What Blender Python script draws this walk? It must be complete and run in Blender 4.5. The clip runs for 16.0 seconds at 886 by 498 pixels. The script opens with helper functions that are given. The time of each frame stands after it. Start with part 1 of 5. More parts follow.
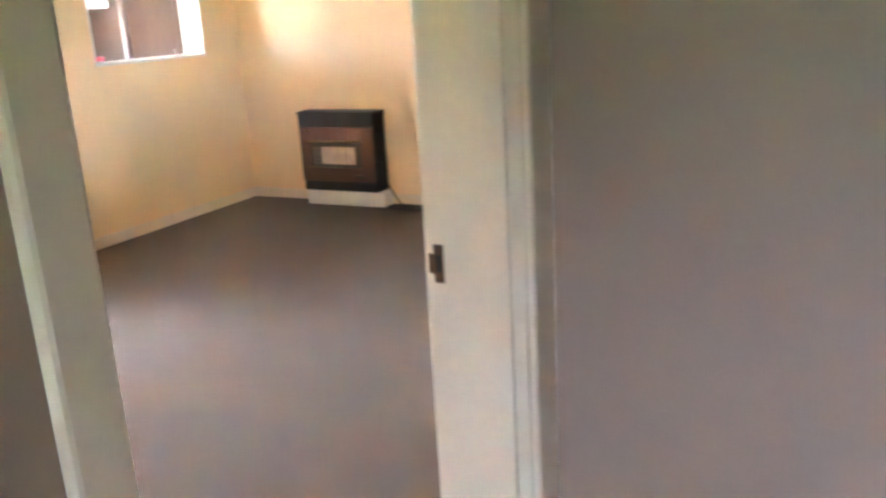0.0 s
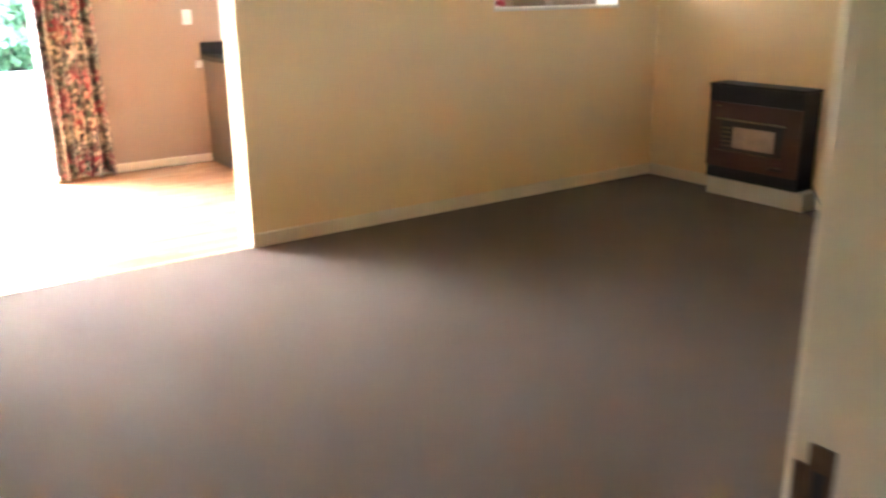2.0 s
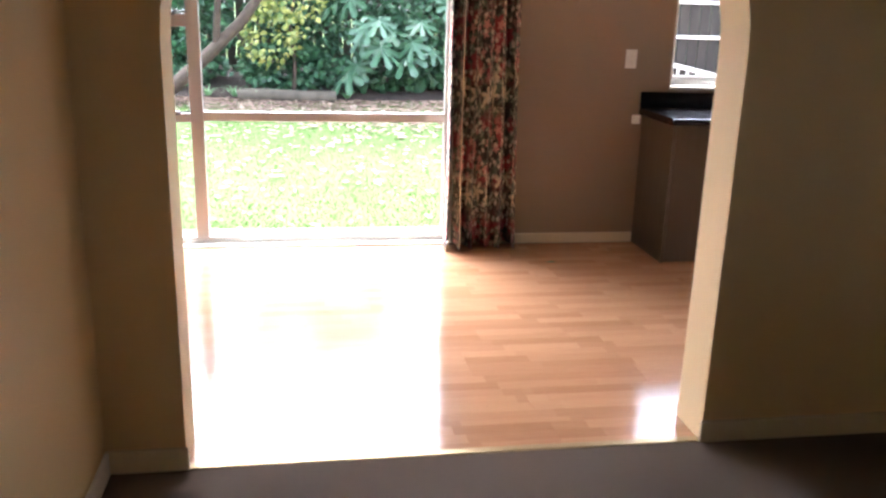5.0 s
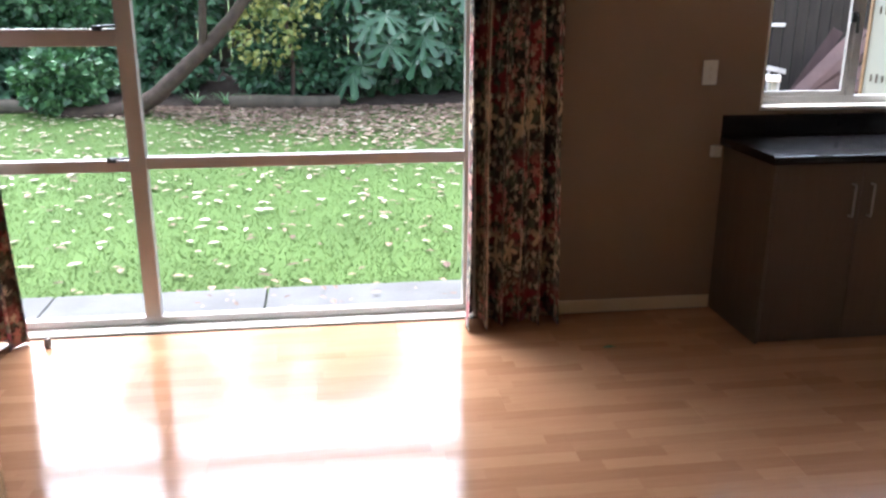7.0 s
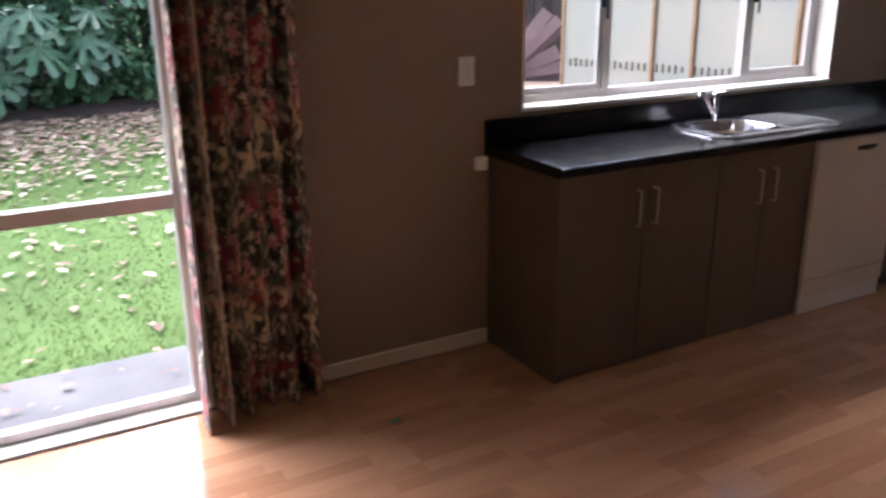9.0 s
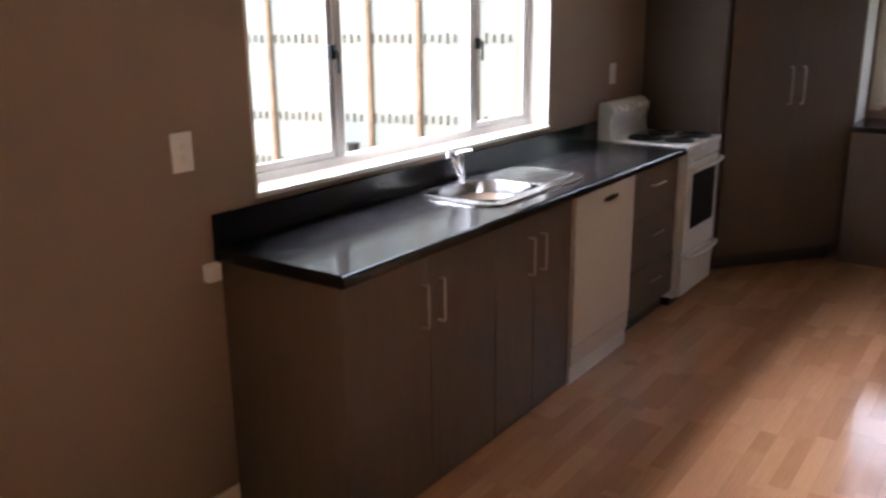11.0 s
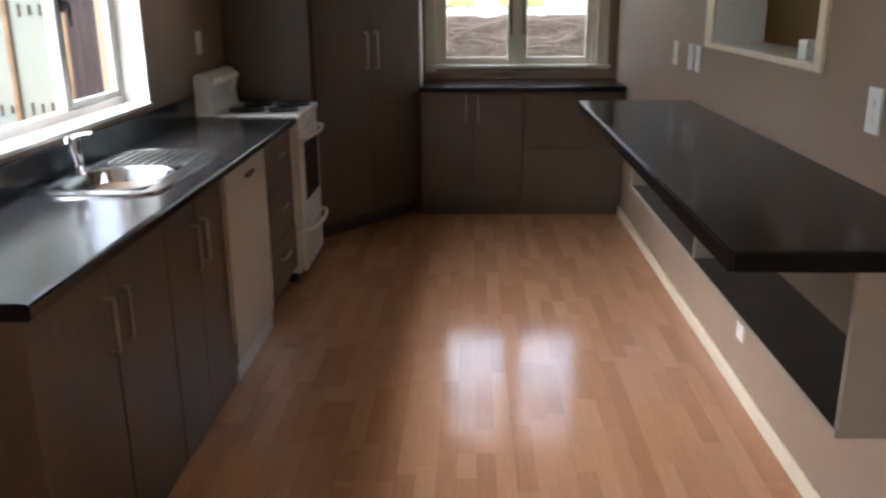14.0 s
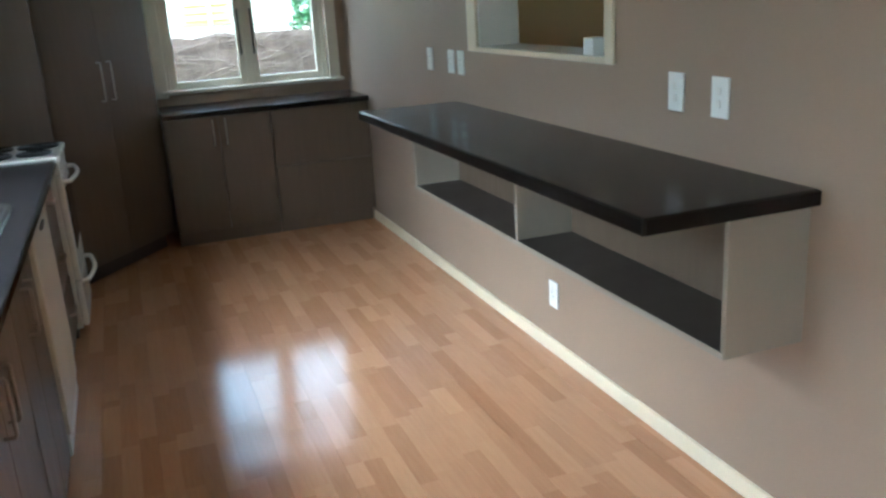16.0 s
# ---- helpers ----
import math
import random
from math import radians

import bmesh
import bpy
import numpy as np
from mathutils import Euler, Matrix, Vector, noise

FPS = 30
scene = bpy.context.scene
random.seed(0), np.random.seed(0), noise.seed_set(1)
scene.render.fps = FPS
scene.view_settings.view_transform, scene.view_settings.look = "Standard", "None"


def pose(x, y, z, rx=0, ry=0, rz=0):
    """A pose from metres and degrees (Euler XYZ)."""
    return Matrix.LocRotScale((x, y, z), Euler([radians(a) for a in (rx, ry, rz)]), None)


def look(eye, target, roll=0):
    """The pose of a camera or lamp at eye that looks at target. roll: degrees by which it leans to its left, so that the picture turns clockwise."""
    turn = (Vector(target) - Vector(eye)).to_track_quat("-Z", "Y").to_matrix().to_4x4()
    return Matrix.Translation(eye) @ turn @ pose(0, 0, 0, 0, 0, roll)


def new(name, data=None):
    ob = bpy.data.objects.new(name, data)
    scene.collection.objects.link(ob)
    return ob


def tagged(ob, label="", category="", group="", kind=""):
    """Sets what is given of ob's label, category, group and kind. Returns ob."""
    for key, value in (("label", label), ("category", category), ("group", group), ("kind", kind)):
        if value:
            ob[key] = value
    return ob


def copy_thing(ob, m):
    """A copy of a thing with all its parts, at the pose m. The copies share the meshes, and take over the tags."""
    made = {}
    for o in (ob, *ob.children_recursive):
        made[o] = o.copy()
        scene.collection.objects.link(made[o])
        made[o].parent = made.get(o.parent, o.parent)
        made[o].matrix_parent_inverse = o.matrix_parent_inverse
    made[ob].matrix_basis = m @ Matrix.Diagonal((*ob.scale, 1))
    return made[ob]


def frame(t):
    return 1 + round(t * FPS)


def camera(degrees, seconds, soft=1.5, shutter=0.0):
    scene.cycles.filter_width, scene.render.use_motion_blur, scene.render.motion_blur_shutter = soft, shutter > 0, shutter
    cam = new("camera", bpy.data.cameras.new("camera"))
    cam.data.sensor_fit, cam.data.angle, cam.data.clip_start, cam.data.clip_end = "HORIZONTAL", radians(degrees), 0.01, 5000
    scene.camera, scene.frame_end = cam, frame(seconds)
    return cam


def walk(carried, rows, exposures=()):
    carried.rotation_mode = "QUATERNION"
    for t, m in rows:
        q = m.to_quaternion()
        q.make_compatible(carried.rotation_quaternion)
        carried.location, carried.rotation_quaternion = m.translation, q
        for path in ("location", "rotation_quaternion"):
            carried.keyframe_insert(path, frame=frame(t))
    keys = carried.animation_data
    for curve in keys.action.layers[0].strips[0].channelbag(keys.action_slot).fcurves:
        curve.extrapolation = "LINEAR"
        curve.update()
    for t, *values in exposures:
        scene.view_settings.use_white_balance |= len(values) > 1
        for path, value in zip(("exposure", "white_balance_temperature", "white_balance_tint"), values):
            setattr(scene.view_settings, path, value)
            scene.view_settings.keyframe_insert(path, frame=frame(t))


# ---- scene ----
cam = camera(55.46, 16.0, soft=2.5, shutter=0.5)
# seconds, eye, target, roll
PATH = [
    (0, (0.93, -0.215, 1.504), (0.061, 1.501, 0.957), -3.3),
    (0.5, (0.752, 0.03, 1.504), (-0.311, 1.627, 0.939), -2.8),
    (1, (0.663, 0.149, 1.52), (-0.569, 1.611, 0.933), -1.6),
    (1.5, (0.615, 0.334, 1.501), (-0.795, 1.621, 0.903), -1.6),
    (2, (0.513, 0.619, 1.398), (-1.054, 1.711, 0.806), -0.7),
    (2.5, (0.317, 0.568, 1.473), (-1.334, 1.509, 0.85), 0.4),
    (3, (0.081, 0.647, 1.477), (-1.668, 1.397, 0.864), 0.7),
    (3.5, (-0.231, 0.682, 1.484), (-2.042, 1.292, 0.895), 1.9),
    (4, (-0.612, 0.799, 1.448), (-2.475, 1.269, 0.893), 2.3),
    (4.5, (-0.96, 0.913, 1.459), (-2.854, 1.259, 0.919), 2.4),
    (7, (-2.626, 1.173, 1.574), (-4.518, 1.436, 0.983), 0.2),
    (7.5, (-2.89, 1.254, 1.559), (-4.766, 1.609, 0.96), -0.5),
    (8, (-3.152, 1.106, 1.543), (-4.96, 1.709, 0.938), 0.3),
    (8.5, (-3.394, 1.093, 1.528), (-5.119, 1.903, 0.921), 0.4),
    (9, (-3.57, 1.23, 1.555), (-5.228, 2.164, 0.94), -0.5),
    (9.5, (-3.736, 1.35, 1.561), (-5.316, 2.408, 0.943), -1.9),
    (12, (-4.845, 1.453, 1.579), (-5.564, 3.248, 1.067), 0.4),
    (12.5, (-4.9, 1.438, 1.571), (-5.457, 3.281, 1.032), 0.2),
    (13, (-4.948, 1.462, 1.546), (-5.342, 3.342, 0.989), 0.4),
    (13.5, (-4.974, 1.471, 1.509), (-5.22, 3.374, 0.944), -0.2),
    (14, (-5.077, 1.521, 1.477), (-5.145, 3.434, 0.896), -0.5),
    (14.5, (-5.217, 1.602, 1.483), (-5.097, 3.51, 0.896), -0.7),
    (15, (-5.371, 1.598, 1.497), (-5.044, 3.485, 0.921), -1.8),
    (15.5, (-5.575, 1.537, 1.506), (-5.033, 3.374, 0.933), -2.6),
    (16, (-5.637, 1.522, 1.506), (-4.981, 3.322, 0.93), -3.5),
]
EXPOSURES = [  # seconds, stops, kelvin, tint
    (0.0, 7.9, 5000, 15), (0.5, 7.9, 4800, 13), (1.0, 7.6, 5250, 12), (2.0, 6.75, 5650, 10), (3.0, 5.75, 5700, 10), (3.5, 5.25, 5650, 11),
    (4.7, 4.2, 5700, 14), (6.8, 2.7, 5600, 12), (8.0, 2.45, 5600, 13), (8.5, 2.3, 5650, 16), (9.0, 2.6, 5600, 22), (9.5, 3.1, 5850, 28),
    (12.0, 3.3, 5650, 9), (13.0, 3.25, 5650, 9), (14.5, 3.05, 5650, 8), (15.0, 3.1, 5500, 4), (15.5, 3.35, 5150, -3), (16.0, 3.5, 4900, -6),
]
walk(cam, [(t, look(eye, target, roll)) for t, eye, target, roll in PATH], EXPOSURES)

# ---- light ----
world = bpy.data.worlds.new("sky")
scene.world = world
world.use_nodes = True
wn = world.node_tree
sky = wn.nodes.new("ShaderNodeTexSky")
sky.sky_type = "NISHITA"
sky.sun_disc = False
sky.sun_elevation, sky.sun_rotation = radians(58), radians(250)
sky.air_density, sky.dust_density = 1.0, 4.0
grey = wn.nodes.new("ShaderNodeHueSaturation")
grey.inputs["Saturation"].default_value = 0.35      # high thin cloud
wn.links.new(sky.outputs["Color"], grey.inputs["Color"])
wn.links.new(grey.outputs["Color"], wn.nodes["Background"].inputs["Color"])
wn.nodes["Background"].inputs["Strength"].default_value = 0.15
sun_data = bpy.data.lights.new("sun", "SUN")
sun_data.energy, sun_data.angle, sun_data.color = 1.1, radians(75), (1.0, 0.96, 0.9)
sun = new("sun", sun_data)
sun.matrix_world = look((0, 0, 20), (11.7, 4.3, 0))

# ---- materials ----
def nodes_of(m):
    m.use_nodes = True
    t = m.node_tree
    return t, t.nodes["Principled BSDF"]


def mat(name, color, rough=0.6, metal=0.0, vary=0.12, scale=6.0, grain=60.0, bump=0.1, dist=0.002, stretch=(1, 1, 1), tint=None, coat=0.0, spec=0.5):
    """A surface with variation at two scales and a fine relief, in metres of the object's own space."""
    m = bpy.data.materials.new(name)
    t, b = nodes_of(m)
    L = t.links.new
    co = t.nodes.new("ShaderNodeTexCoord")
    mp = t.nodes.new("ShaderNodeMapping")
    mp.inputs["Scale"].default_value = stretch
    L(co.outputs["Object"], mp.inputs["Vector"])
    big = t.nodes.new("ShaderNodeTexNoise")
    big.inputs["Scale"].default_value, big.inputs["Detail"].default_value = scale, 5
    fine = t.nodes.new("ShaderNodeTexNoise")
    fine.inputs["Scale"].default_value, fine.inputs["Detail"].default_value = grain, 3
    L(mp.outputs[0], big.inputs["Vector"])
    L(mp.outputs[0], fine.inputs["Vector"])
    mix = t.nodes.new("ShaderNodeMix")
    mix.data_type = "RGBA"
    c = Vector(color)
    d = Vector(tint) if tint else c * (1 - 2 * vary)
    mix.inputs["A"].default_value = (*(d if tint else c * (1 + vary * 0.6)), 1)
    mix.inputs["B"].default_value = (*(c if tint else d), 1)
    add = t.nodes.new("ShaderNodeMath")
    add.operation = "MULTIPLY_ADD"
    add.inputs[1].default_value, add.inputs[2].default_value = 0.5, 0.25
    L(fine.outputs[0], add.inputs[0])
    s2 = t.nodes.new("ShaderNodeMath")
    s2.operation = "MULTIPLY_ADD"
    s2.inputs[1].default_value = 1.2
    L(big.outputs[0], s2.inputs[0])
    sub = t.nodes.new("ShaderNodeMath")
    sub.operation = "SUBTRACT"
    L(add.outputs[0], sub.inputs[0])
    sub.inputs[1].default_value = 0.6
    L(sub.outputs[0], s2.inputs[2])
    L(s2.outputs[0], mix.inputs["Factor"])
    L(mix.outputs["Result"], b.inputs["Base Color"])
    rr = t.nodes.new("ShaderNodeMapRange")
    rr.inputs["To Min"].default_value, rr.inputs["To Max"].default_value = max(0.02, rough - 0.08), min(1, rough + 0.08)
    L(big.outputs[0], rr.inputs["Value"])
    L(rr.outputs[0], b.inputs["Roughness"])
    b.inputs["Metallic"].default_value = metal
    b.inputs["Coat Weight"].default_value = coat
    b.inputs["Specular IOR Level"].default_value = spec
    if bump:
        bp = t.nodes.new("ShaderNodeBump")
        bp.inputs["Strength"].default_value, bp.inputs["Distance"].default_value = bump, dist
        L(fine.outputs[0], bp.inputs["Height"])
        L(bp.outputs[0], b.inputs["Normal"])
    return m


CREAM = mat("cream_paint", (0.84, 0.615, 0.325), 0.55, vary=0.04, scale=1.5, grain=140, bump=0.12, dist=0.001)
TAUPE = mat("taupe_paint", (0.34, 0.24, 0.166), 0.5, vary=0.05, scale=1.5, grain=140, bump=0.12, dist=0.001)
WHITE = mat("white_gloss_paint", (0.78, 0.75, 0.68), 0.35, vary=0.05, scale=5, grain=60, bump=0.05)
TRIM = mat("cream_gloss_paint", (0.78, 0.66, 0.48), 0.35, vary=0.06, scale=5, grain=60, bump=0.05)
CEIL = mat("ceiling_paint", (0.8, 0.78, 0.73), 0.8, vary=0.03, scale=2, grain=90, bump=0.15)
CARPET = mat("carpet", (0.14, 0.1, 0.074), 0.95, vary=0.1, scale=2.5, grain=420, bump=0.9, dist=0.006, spec=0.1)
pile = CARPET.node_tree.nodes["Principled BSDF"]
pile.inputs["Sheen Weight"].default_value, pile.inputs["Sheen Roughness"].default_value = 0.25, 0.4
pile.inputs["Sheen Tint"].default_value = (0.9, 0.74, 0.64, 1)
BLACKTOP = mat("black_laminate", (0.012, 0.011, 0.012), 0.17, vary=0.25, scale=8, grain=300, bump=0.06, dist=0.0006, spec=0.4)
# the worktop laminate again, toned browner and duller for the bar's weaker reflections
BARTOP = mat("black_laminate_dimmed", (0.012, 0.0085, 0.007), 0.2, vary=0.2, scale=8, grain=300, bump=0.06, dist=0.0006, spec=0.13)
CABINET = mat("brown_cabinet_laminate", (0.124, 0.083, 0.052), 0.42, vary=0.08, scale=5, grain=40, bump=0.1, stretch=(9, 9, 0.7))
DARKIN = mat("dark_cabinet_lining", (0.058, 0.041, 0.031), 0.5, vary=0.15, scale=4, grain=60, bump=0.1)
ALU = mat("aluminium_joinery", (0.52, 0.5, 0.48), 0.4, 0.3, vary=0.06, scale=8, grain=120, bump=0.04)
HANDLE = mat("satin_bronze", (0.39, 0.34, 0.31), 0.4, 0.7, vary=0.08, scale=20, bump=0.03)
STEEL = mat("stainless_steel", (0.48, 0.48, 0.48), 0.22, 1.0, vary=0.06, scale=6, grain=200, bump=0.05, stretch=(1, 20, 1))
CHROME = mat("chrome", (0.55, 0.55, 0.56), 0.1, 1.0, vary=0.03, bump=0)
ENAMEL = mat("white_enamel", (0.8, 0.78, 0.73), 0.25, vary=0.04, scale=4, bump=0.03)
APPLIANCE = mat("beige_appliance_panel", (0.7, 0.63, 0.53), 0.4, vary=0.05, scale=3, bump=0.05)
PLASTIC = mat("white_plastic", (0.82, 0.8, 0.75), 0.4, vary=0.03, bump=0.02)
BLACK = mat("black_plastic", (0.012, 0.012, 0.013), 0.4, vary=0.2, bump=0.05)
OVENGLASS = mat("dark_oven_glass", (0.01, 0.01, 0.012), 0.08, vary=0.1, bump=0)
CONCRETE = mat("concrete_path", (0.14, 0.137, 0.132), 0.85, vary=0.2, scale=3, grain=90, bump=0.5, dist=0.004)


def glass_mat():
    m = bpy.data.materials.new("window_glass")
    t, b = nodes_of(m)
    b.inputs["Base Color"].default_value = (1, 1, 1, 1)
    b.inputs["Roughness"].default_value = 0.0
    b.inputs["Transmission Weight"].default_value = 1.0
    b.inputs["IOR"].default_value = 1.02
    b.inputs["Specular IOR Level"].default_value = 0.5
    return m


GLASS = glass_mat()


# ---- building blocks ----
def box(bm, x0, x1, y0, y1, z0, z1, bev=0.0, seg=2):
    """A box with bevelled edges, added to bm."""
    v = [bm.verts.new((x, y, z)) for x in (x0, x1) for y in (y0, y1) for z in (z0, z1)]
    fs = [bm.faces.new([v[i] for i in q]) for q in ((0, 1, 3, 2), (4, 6, 7, 5), (0, 4, 5, 1), (2, 3, 7, 6), (0, 2, 6, 4), (1, 5, 7, 3))]
    if bev:
        es = list({e for f in fs for e in f.edges})
        bmesh.ops.bevel(bm, geom=es, offset=bev, segments=seg, profile=0.5, affect="EDGES")
    return bm


def mesh_of(bm, name, material):
    bmesh.ops.recalc_face_normals(bm, faces=bm.faces)
    me = bpy.data.meshes.new(name)
    bm.to_mesh(me)
    bm.free()
    for m in material if isinstance(material, (list, tuple)) else [material]:
        me.materials.append(m)
    return me


def smooth(me, angle=40):
    me.polygons.foreach_set("use_smooth", [True] * len(me.polygons))
    me.set_sharp_from_angle(angle=radians(angle))
    return me


def part(name, bm, material, parent=None, label="", soft=False):
    """One bmesh as one mesh object, under a thing or under a part."""
    me = mesh_of(bm, name, material)
    if soft:
        smooth(me)
    ob = new(name, me)
    if parent:
        ob.parent = parent
        if parent.parent is None:
            ob.matrix_parent_inverse = parent.matrix_basis.inverted()
    if label:
        ob["label"] = label
    return ob


def bx(name, x0, x1, y0, y1, z0, z1, material, parent=None, bev=0.003, label="", seg=2):
    return part(name, box(bmesh.new(), x0, x1, y0, y1, z0, z1, bev, seg), material, parent, label)


def thing(name, label, category, group="", at=(0, 0, 0)):
    e = new(name)
    e.empty_display_size = 0.1
    e.location = at
    return tagged(e, label, category, group)


def structure(ob, label="", category=""):
    return tagged(ob, label, category, kind="structure")


def tube(bm, pts, r, n=8, cap=True):
    """A round tube along points; r is a number or one radius a point."""
    pts = [Vector(p) for p in pts]
    rs = r if isinstance(r, (list, tuple)) else [r] * len(pts)
    rings = []
    side = None
    for i, p in enumerate(pts):
        d = (pts[min(i + 1, len(pts) - 1)] - pts[max(i - 1, 0)]).normalized()
        if side is None:
            side = d.orthogonal().normalized()
        side = (side - d * side.dot(d)).normalized()
        up = d.cross(side)
        rings.append([bm.verts.new(p + (side * math.cos(a) + up * math.sin(a)) * rs[i]) for a in (2 * math.pi * k / n for k in range(n))])
    for a, b in zip(rings, rings[1:]):
        for k in range(n):
            bm.faces.new((a[k], a[(k + 1) % n], b[(k + 1) % n], b[k]))
    if cap:
        bm.faces.new(rings[0][::-1])
        bm.faces.new(rings[-1])
    return bm


def prism(bm, outline, axis, a, b):
    """A flat outline of (u, v) pushed along an axis from a to b. axis x: (y, z); y: (x, z); z: (x, y)."""
    def p(u, v, w):
        return {"x": (w, u, v), "y": (u, w, v), "z": (u, v, w)}[axis]
    r0 = [bm.verts.new(p(u, v, a)) for u, v in outline]
    r1 = [bm.verts.new(p(u, v, b)) for u, v in outline]
    n = len(outline)
    bm.faces.new(r0[::-1])
    bm.faces.new(r1)
    for k in range(n):
        bm.faces.new((r0[k], r0[(k + 1) % n], r1[(k + 1) % n], r1[k]))
    return bm


def disc(bm, x, y, z, r, h, n=24, top=None):
    prism(bm, [(x + r * math.cos(2 * math.pi * k / n), y + r * math.sin(2 * math.pi * k / n)) for k in range(n)], "z", z, z + h)
    return bm


# ---- plan ----
XW, XK, XL = -6.5, -4.058, -3.86         # west wall, both faces of the dividing wall
YS, YN = -1.1, 7.65                       # dining end, kitchen end
LS, LN, XE, XH = 0.316, 5.63, 0.21, 0.4   # lounge south and north walls, door wall
CH = 2.42


# ---- floor, walls, ceilings ----
structure(bx("floor_1", XL, XE, LS - 0.1, LN + 0.1, -0.12, 0.0, CARPET, bev=0), "brown short-pile carpet on the lounge floor", "carpet")
structure(bx("floor_2", XE, 2.3, -2.7, 1.47, -0.12, 0.0, CARPET, bev=0), "brown carpet on the hall floor", "carpet")
structure(bx("floor_3", XW - 0.2, XL - 0.001, YS - 0.1, YN + 0.1, -0.14, -0.012, DARKIN, bev=0), "underlay below the plank floor", "floor")


def wall_with_holes(name, axis, a, b, u0, u1, z0, z1, holes, material, label):
    """A wall from a to b across its thickness, from u0 to u1 along it, with rectangular holes (u0, u1, z0, z1)."""
    bm = bmesh.new()
    us = sorted({u0, u1, *[h[0] for h in holes], *[h[1] for h in holes]})
    for p, q in zip(us, us[1:]):
        cuts = sorted((h[2], h[3]) for h in holes if h[0] <= p and h[1] >= q)
        lo = z0
        for c0, c1 in cuts + [(z1, z1)]:
            if c0 > lo:
                if axis == "x":
                    box(bm, a, b, p, q, lo, c0)
                else:
                    box(bm, p, q, a, b, lo, c0)
            lo = max(lo, c1)
    bmesh.ops.remove_doubles(bm, verts=bm.verts, dist=0.0005)
    return structure(part(name, bm, material), label, "wall")


GLY0, GLY1, GLZ = -0.62, 1.86, 2.08      # glazed wall
KWY0, KWY1, KWZ0, KWZ1 = 3.265, 5.235, 1.01, 2.06   # kitchen window
FWX0, FWX1, FWZ0, FWZ1 = -5.333, -4.196, 0.98, 2.05  # end window
HY0, HY1, HZ0, HZ1 = 4.085, 5.205, 1.25, 2.0       # hatch
AY0, AY1 = 0.567, 2.357                   # arch

wall_with_holes("wall_west", "x", XW - 0.2, XW, YS - 0.2, YN + 0.2, -0.14, CH, [(GLY0, GLY1, -0.14, GLZ), (KWY0, KWY1, KWZ0, KWZ1)], TAUPE, "taupe painted wall with a glazed door opening and a window")
wall_with_holes("wall_north", "y", YN, YN + 0.2, XW, XK, -0.14, CH, [(FWX0, FWX1, FWZ0, FWZ1)], TAUPE, "taupe painted end wall with a small window")
wall_with_holes("wall_dining", "y", YS - 0.2, YS, XW, XL, -0.14, CH, [], TAUPE, "taupe painted wall at the dining end")


def arch_outline(y0, y1, spring, top):
    """Half-round corners over straight jambs, from the foot at y0 over the top to the foot at y1."""
    r = top - spring
    pts = [(y0, -0.14), (y0, 0.6), (y0, spring)]
    pts += [(y0 + r - r * math.cos(a), spring + r * math.sin(a)) for a in (math.pi / 2 * k / 12 for k in range(1, 13))]
    pts += [(y1 - r + r * math.sin(a), spring + r * math.cos(a)) for a in (math.pi / 2 * k / 12 for k in range(0, 12))]
    pts += [(y1, spring), (y1, 0.6), (y1, -0.14)]
    return pts


def dividing_wall():
    bm = bmesh.new()
    box(bm, XK, XL, YS, AY0, -0.14, CH)
    box(bm, XK, XL, AY1, HY0, -0.14, CH)
    box(bm, XK, XL, HY1, YN, -0.14, CH)
    box(bm, XK, XL, HY0, HY1, -0.14, HZ0)
    box(bm, XK, XL, HY0, HY1, HZ1, CH)
    pts = arch_outline(AY0, AY1, 1.37, 2.02)
    prism(bm, [(AY0, CH)] + [p for p in pts if p[1] >= 1.37] + [(AY1, CH)], "x", XK, XL)
    bmesh.ops.remove_doubles(bm, verts=bm.verts, dist=0.0005)
    ob = structure(part("wall_dividing", bm, [TAUPE, CREAM]), "painted dividing wall with an arched opening and a serving hatch", "wall")
    for p in ob.data.polygons:
        c = p.center
        side = abs(p.normal.x) > 0.9
        p.material_index = 1 if (side and p.normal.x > 0) or (not side and c.y < 3) else 0
    return ob


dividing_wall()
DY0, DY1, DZ = 0.225, 1.156, 2.03
wall_with_holes("wall_lounge_south", "y", LS - 0.15, LS, XL, XE, -0.12, CH, [], CREAM, "cream painted lounge wall")
wall_with_holes("wall_lounge_north", "y", LN, LN + 0.2, XL, 0.8, -0.12, CH, [], CREAM, "cream painted lounge wall behind the gas heater")


def door_wall():
    bm = bmesh.new()
    box(bm, XE, XH, -2.5, DY0 - 0.015, -0.12, CH)
    # unseen high opening, added to let sky light into the lounge's far end
    box(bm, XE, XH, DY1 + 0.015, 3.1, -0.12, CH)
    box(bm, XE, XH, 4.0, LN, -0.12, CH)
    box(bm, XE, XH, 3.1, 4.0, -0.12, 1.68)
    box(bm, XE, XH, 3.1, 4.0, 1.95, CH)
    box(bm, XE, XH, DY0 - 0.015, DY1 + 0.015, DZ + 0.015, CH)
    ob = structure(part("wall_hall", bm, [TAUPE, CREAM]), "painted wall between lounge and hall with a doorway", "wall")
    for p in ob.data.polygons:
        p.material_index = 1 if p.normal.x < -0.9 else 0


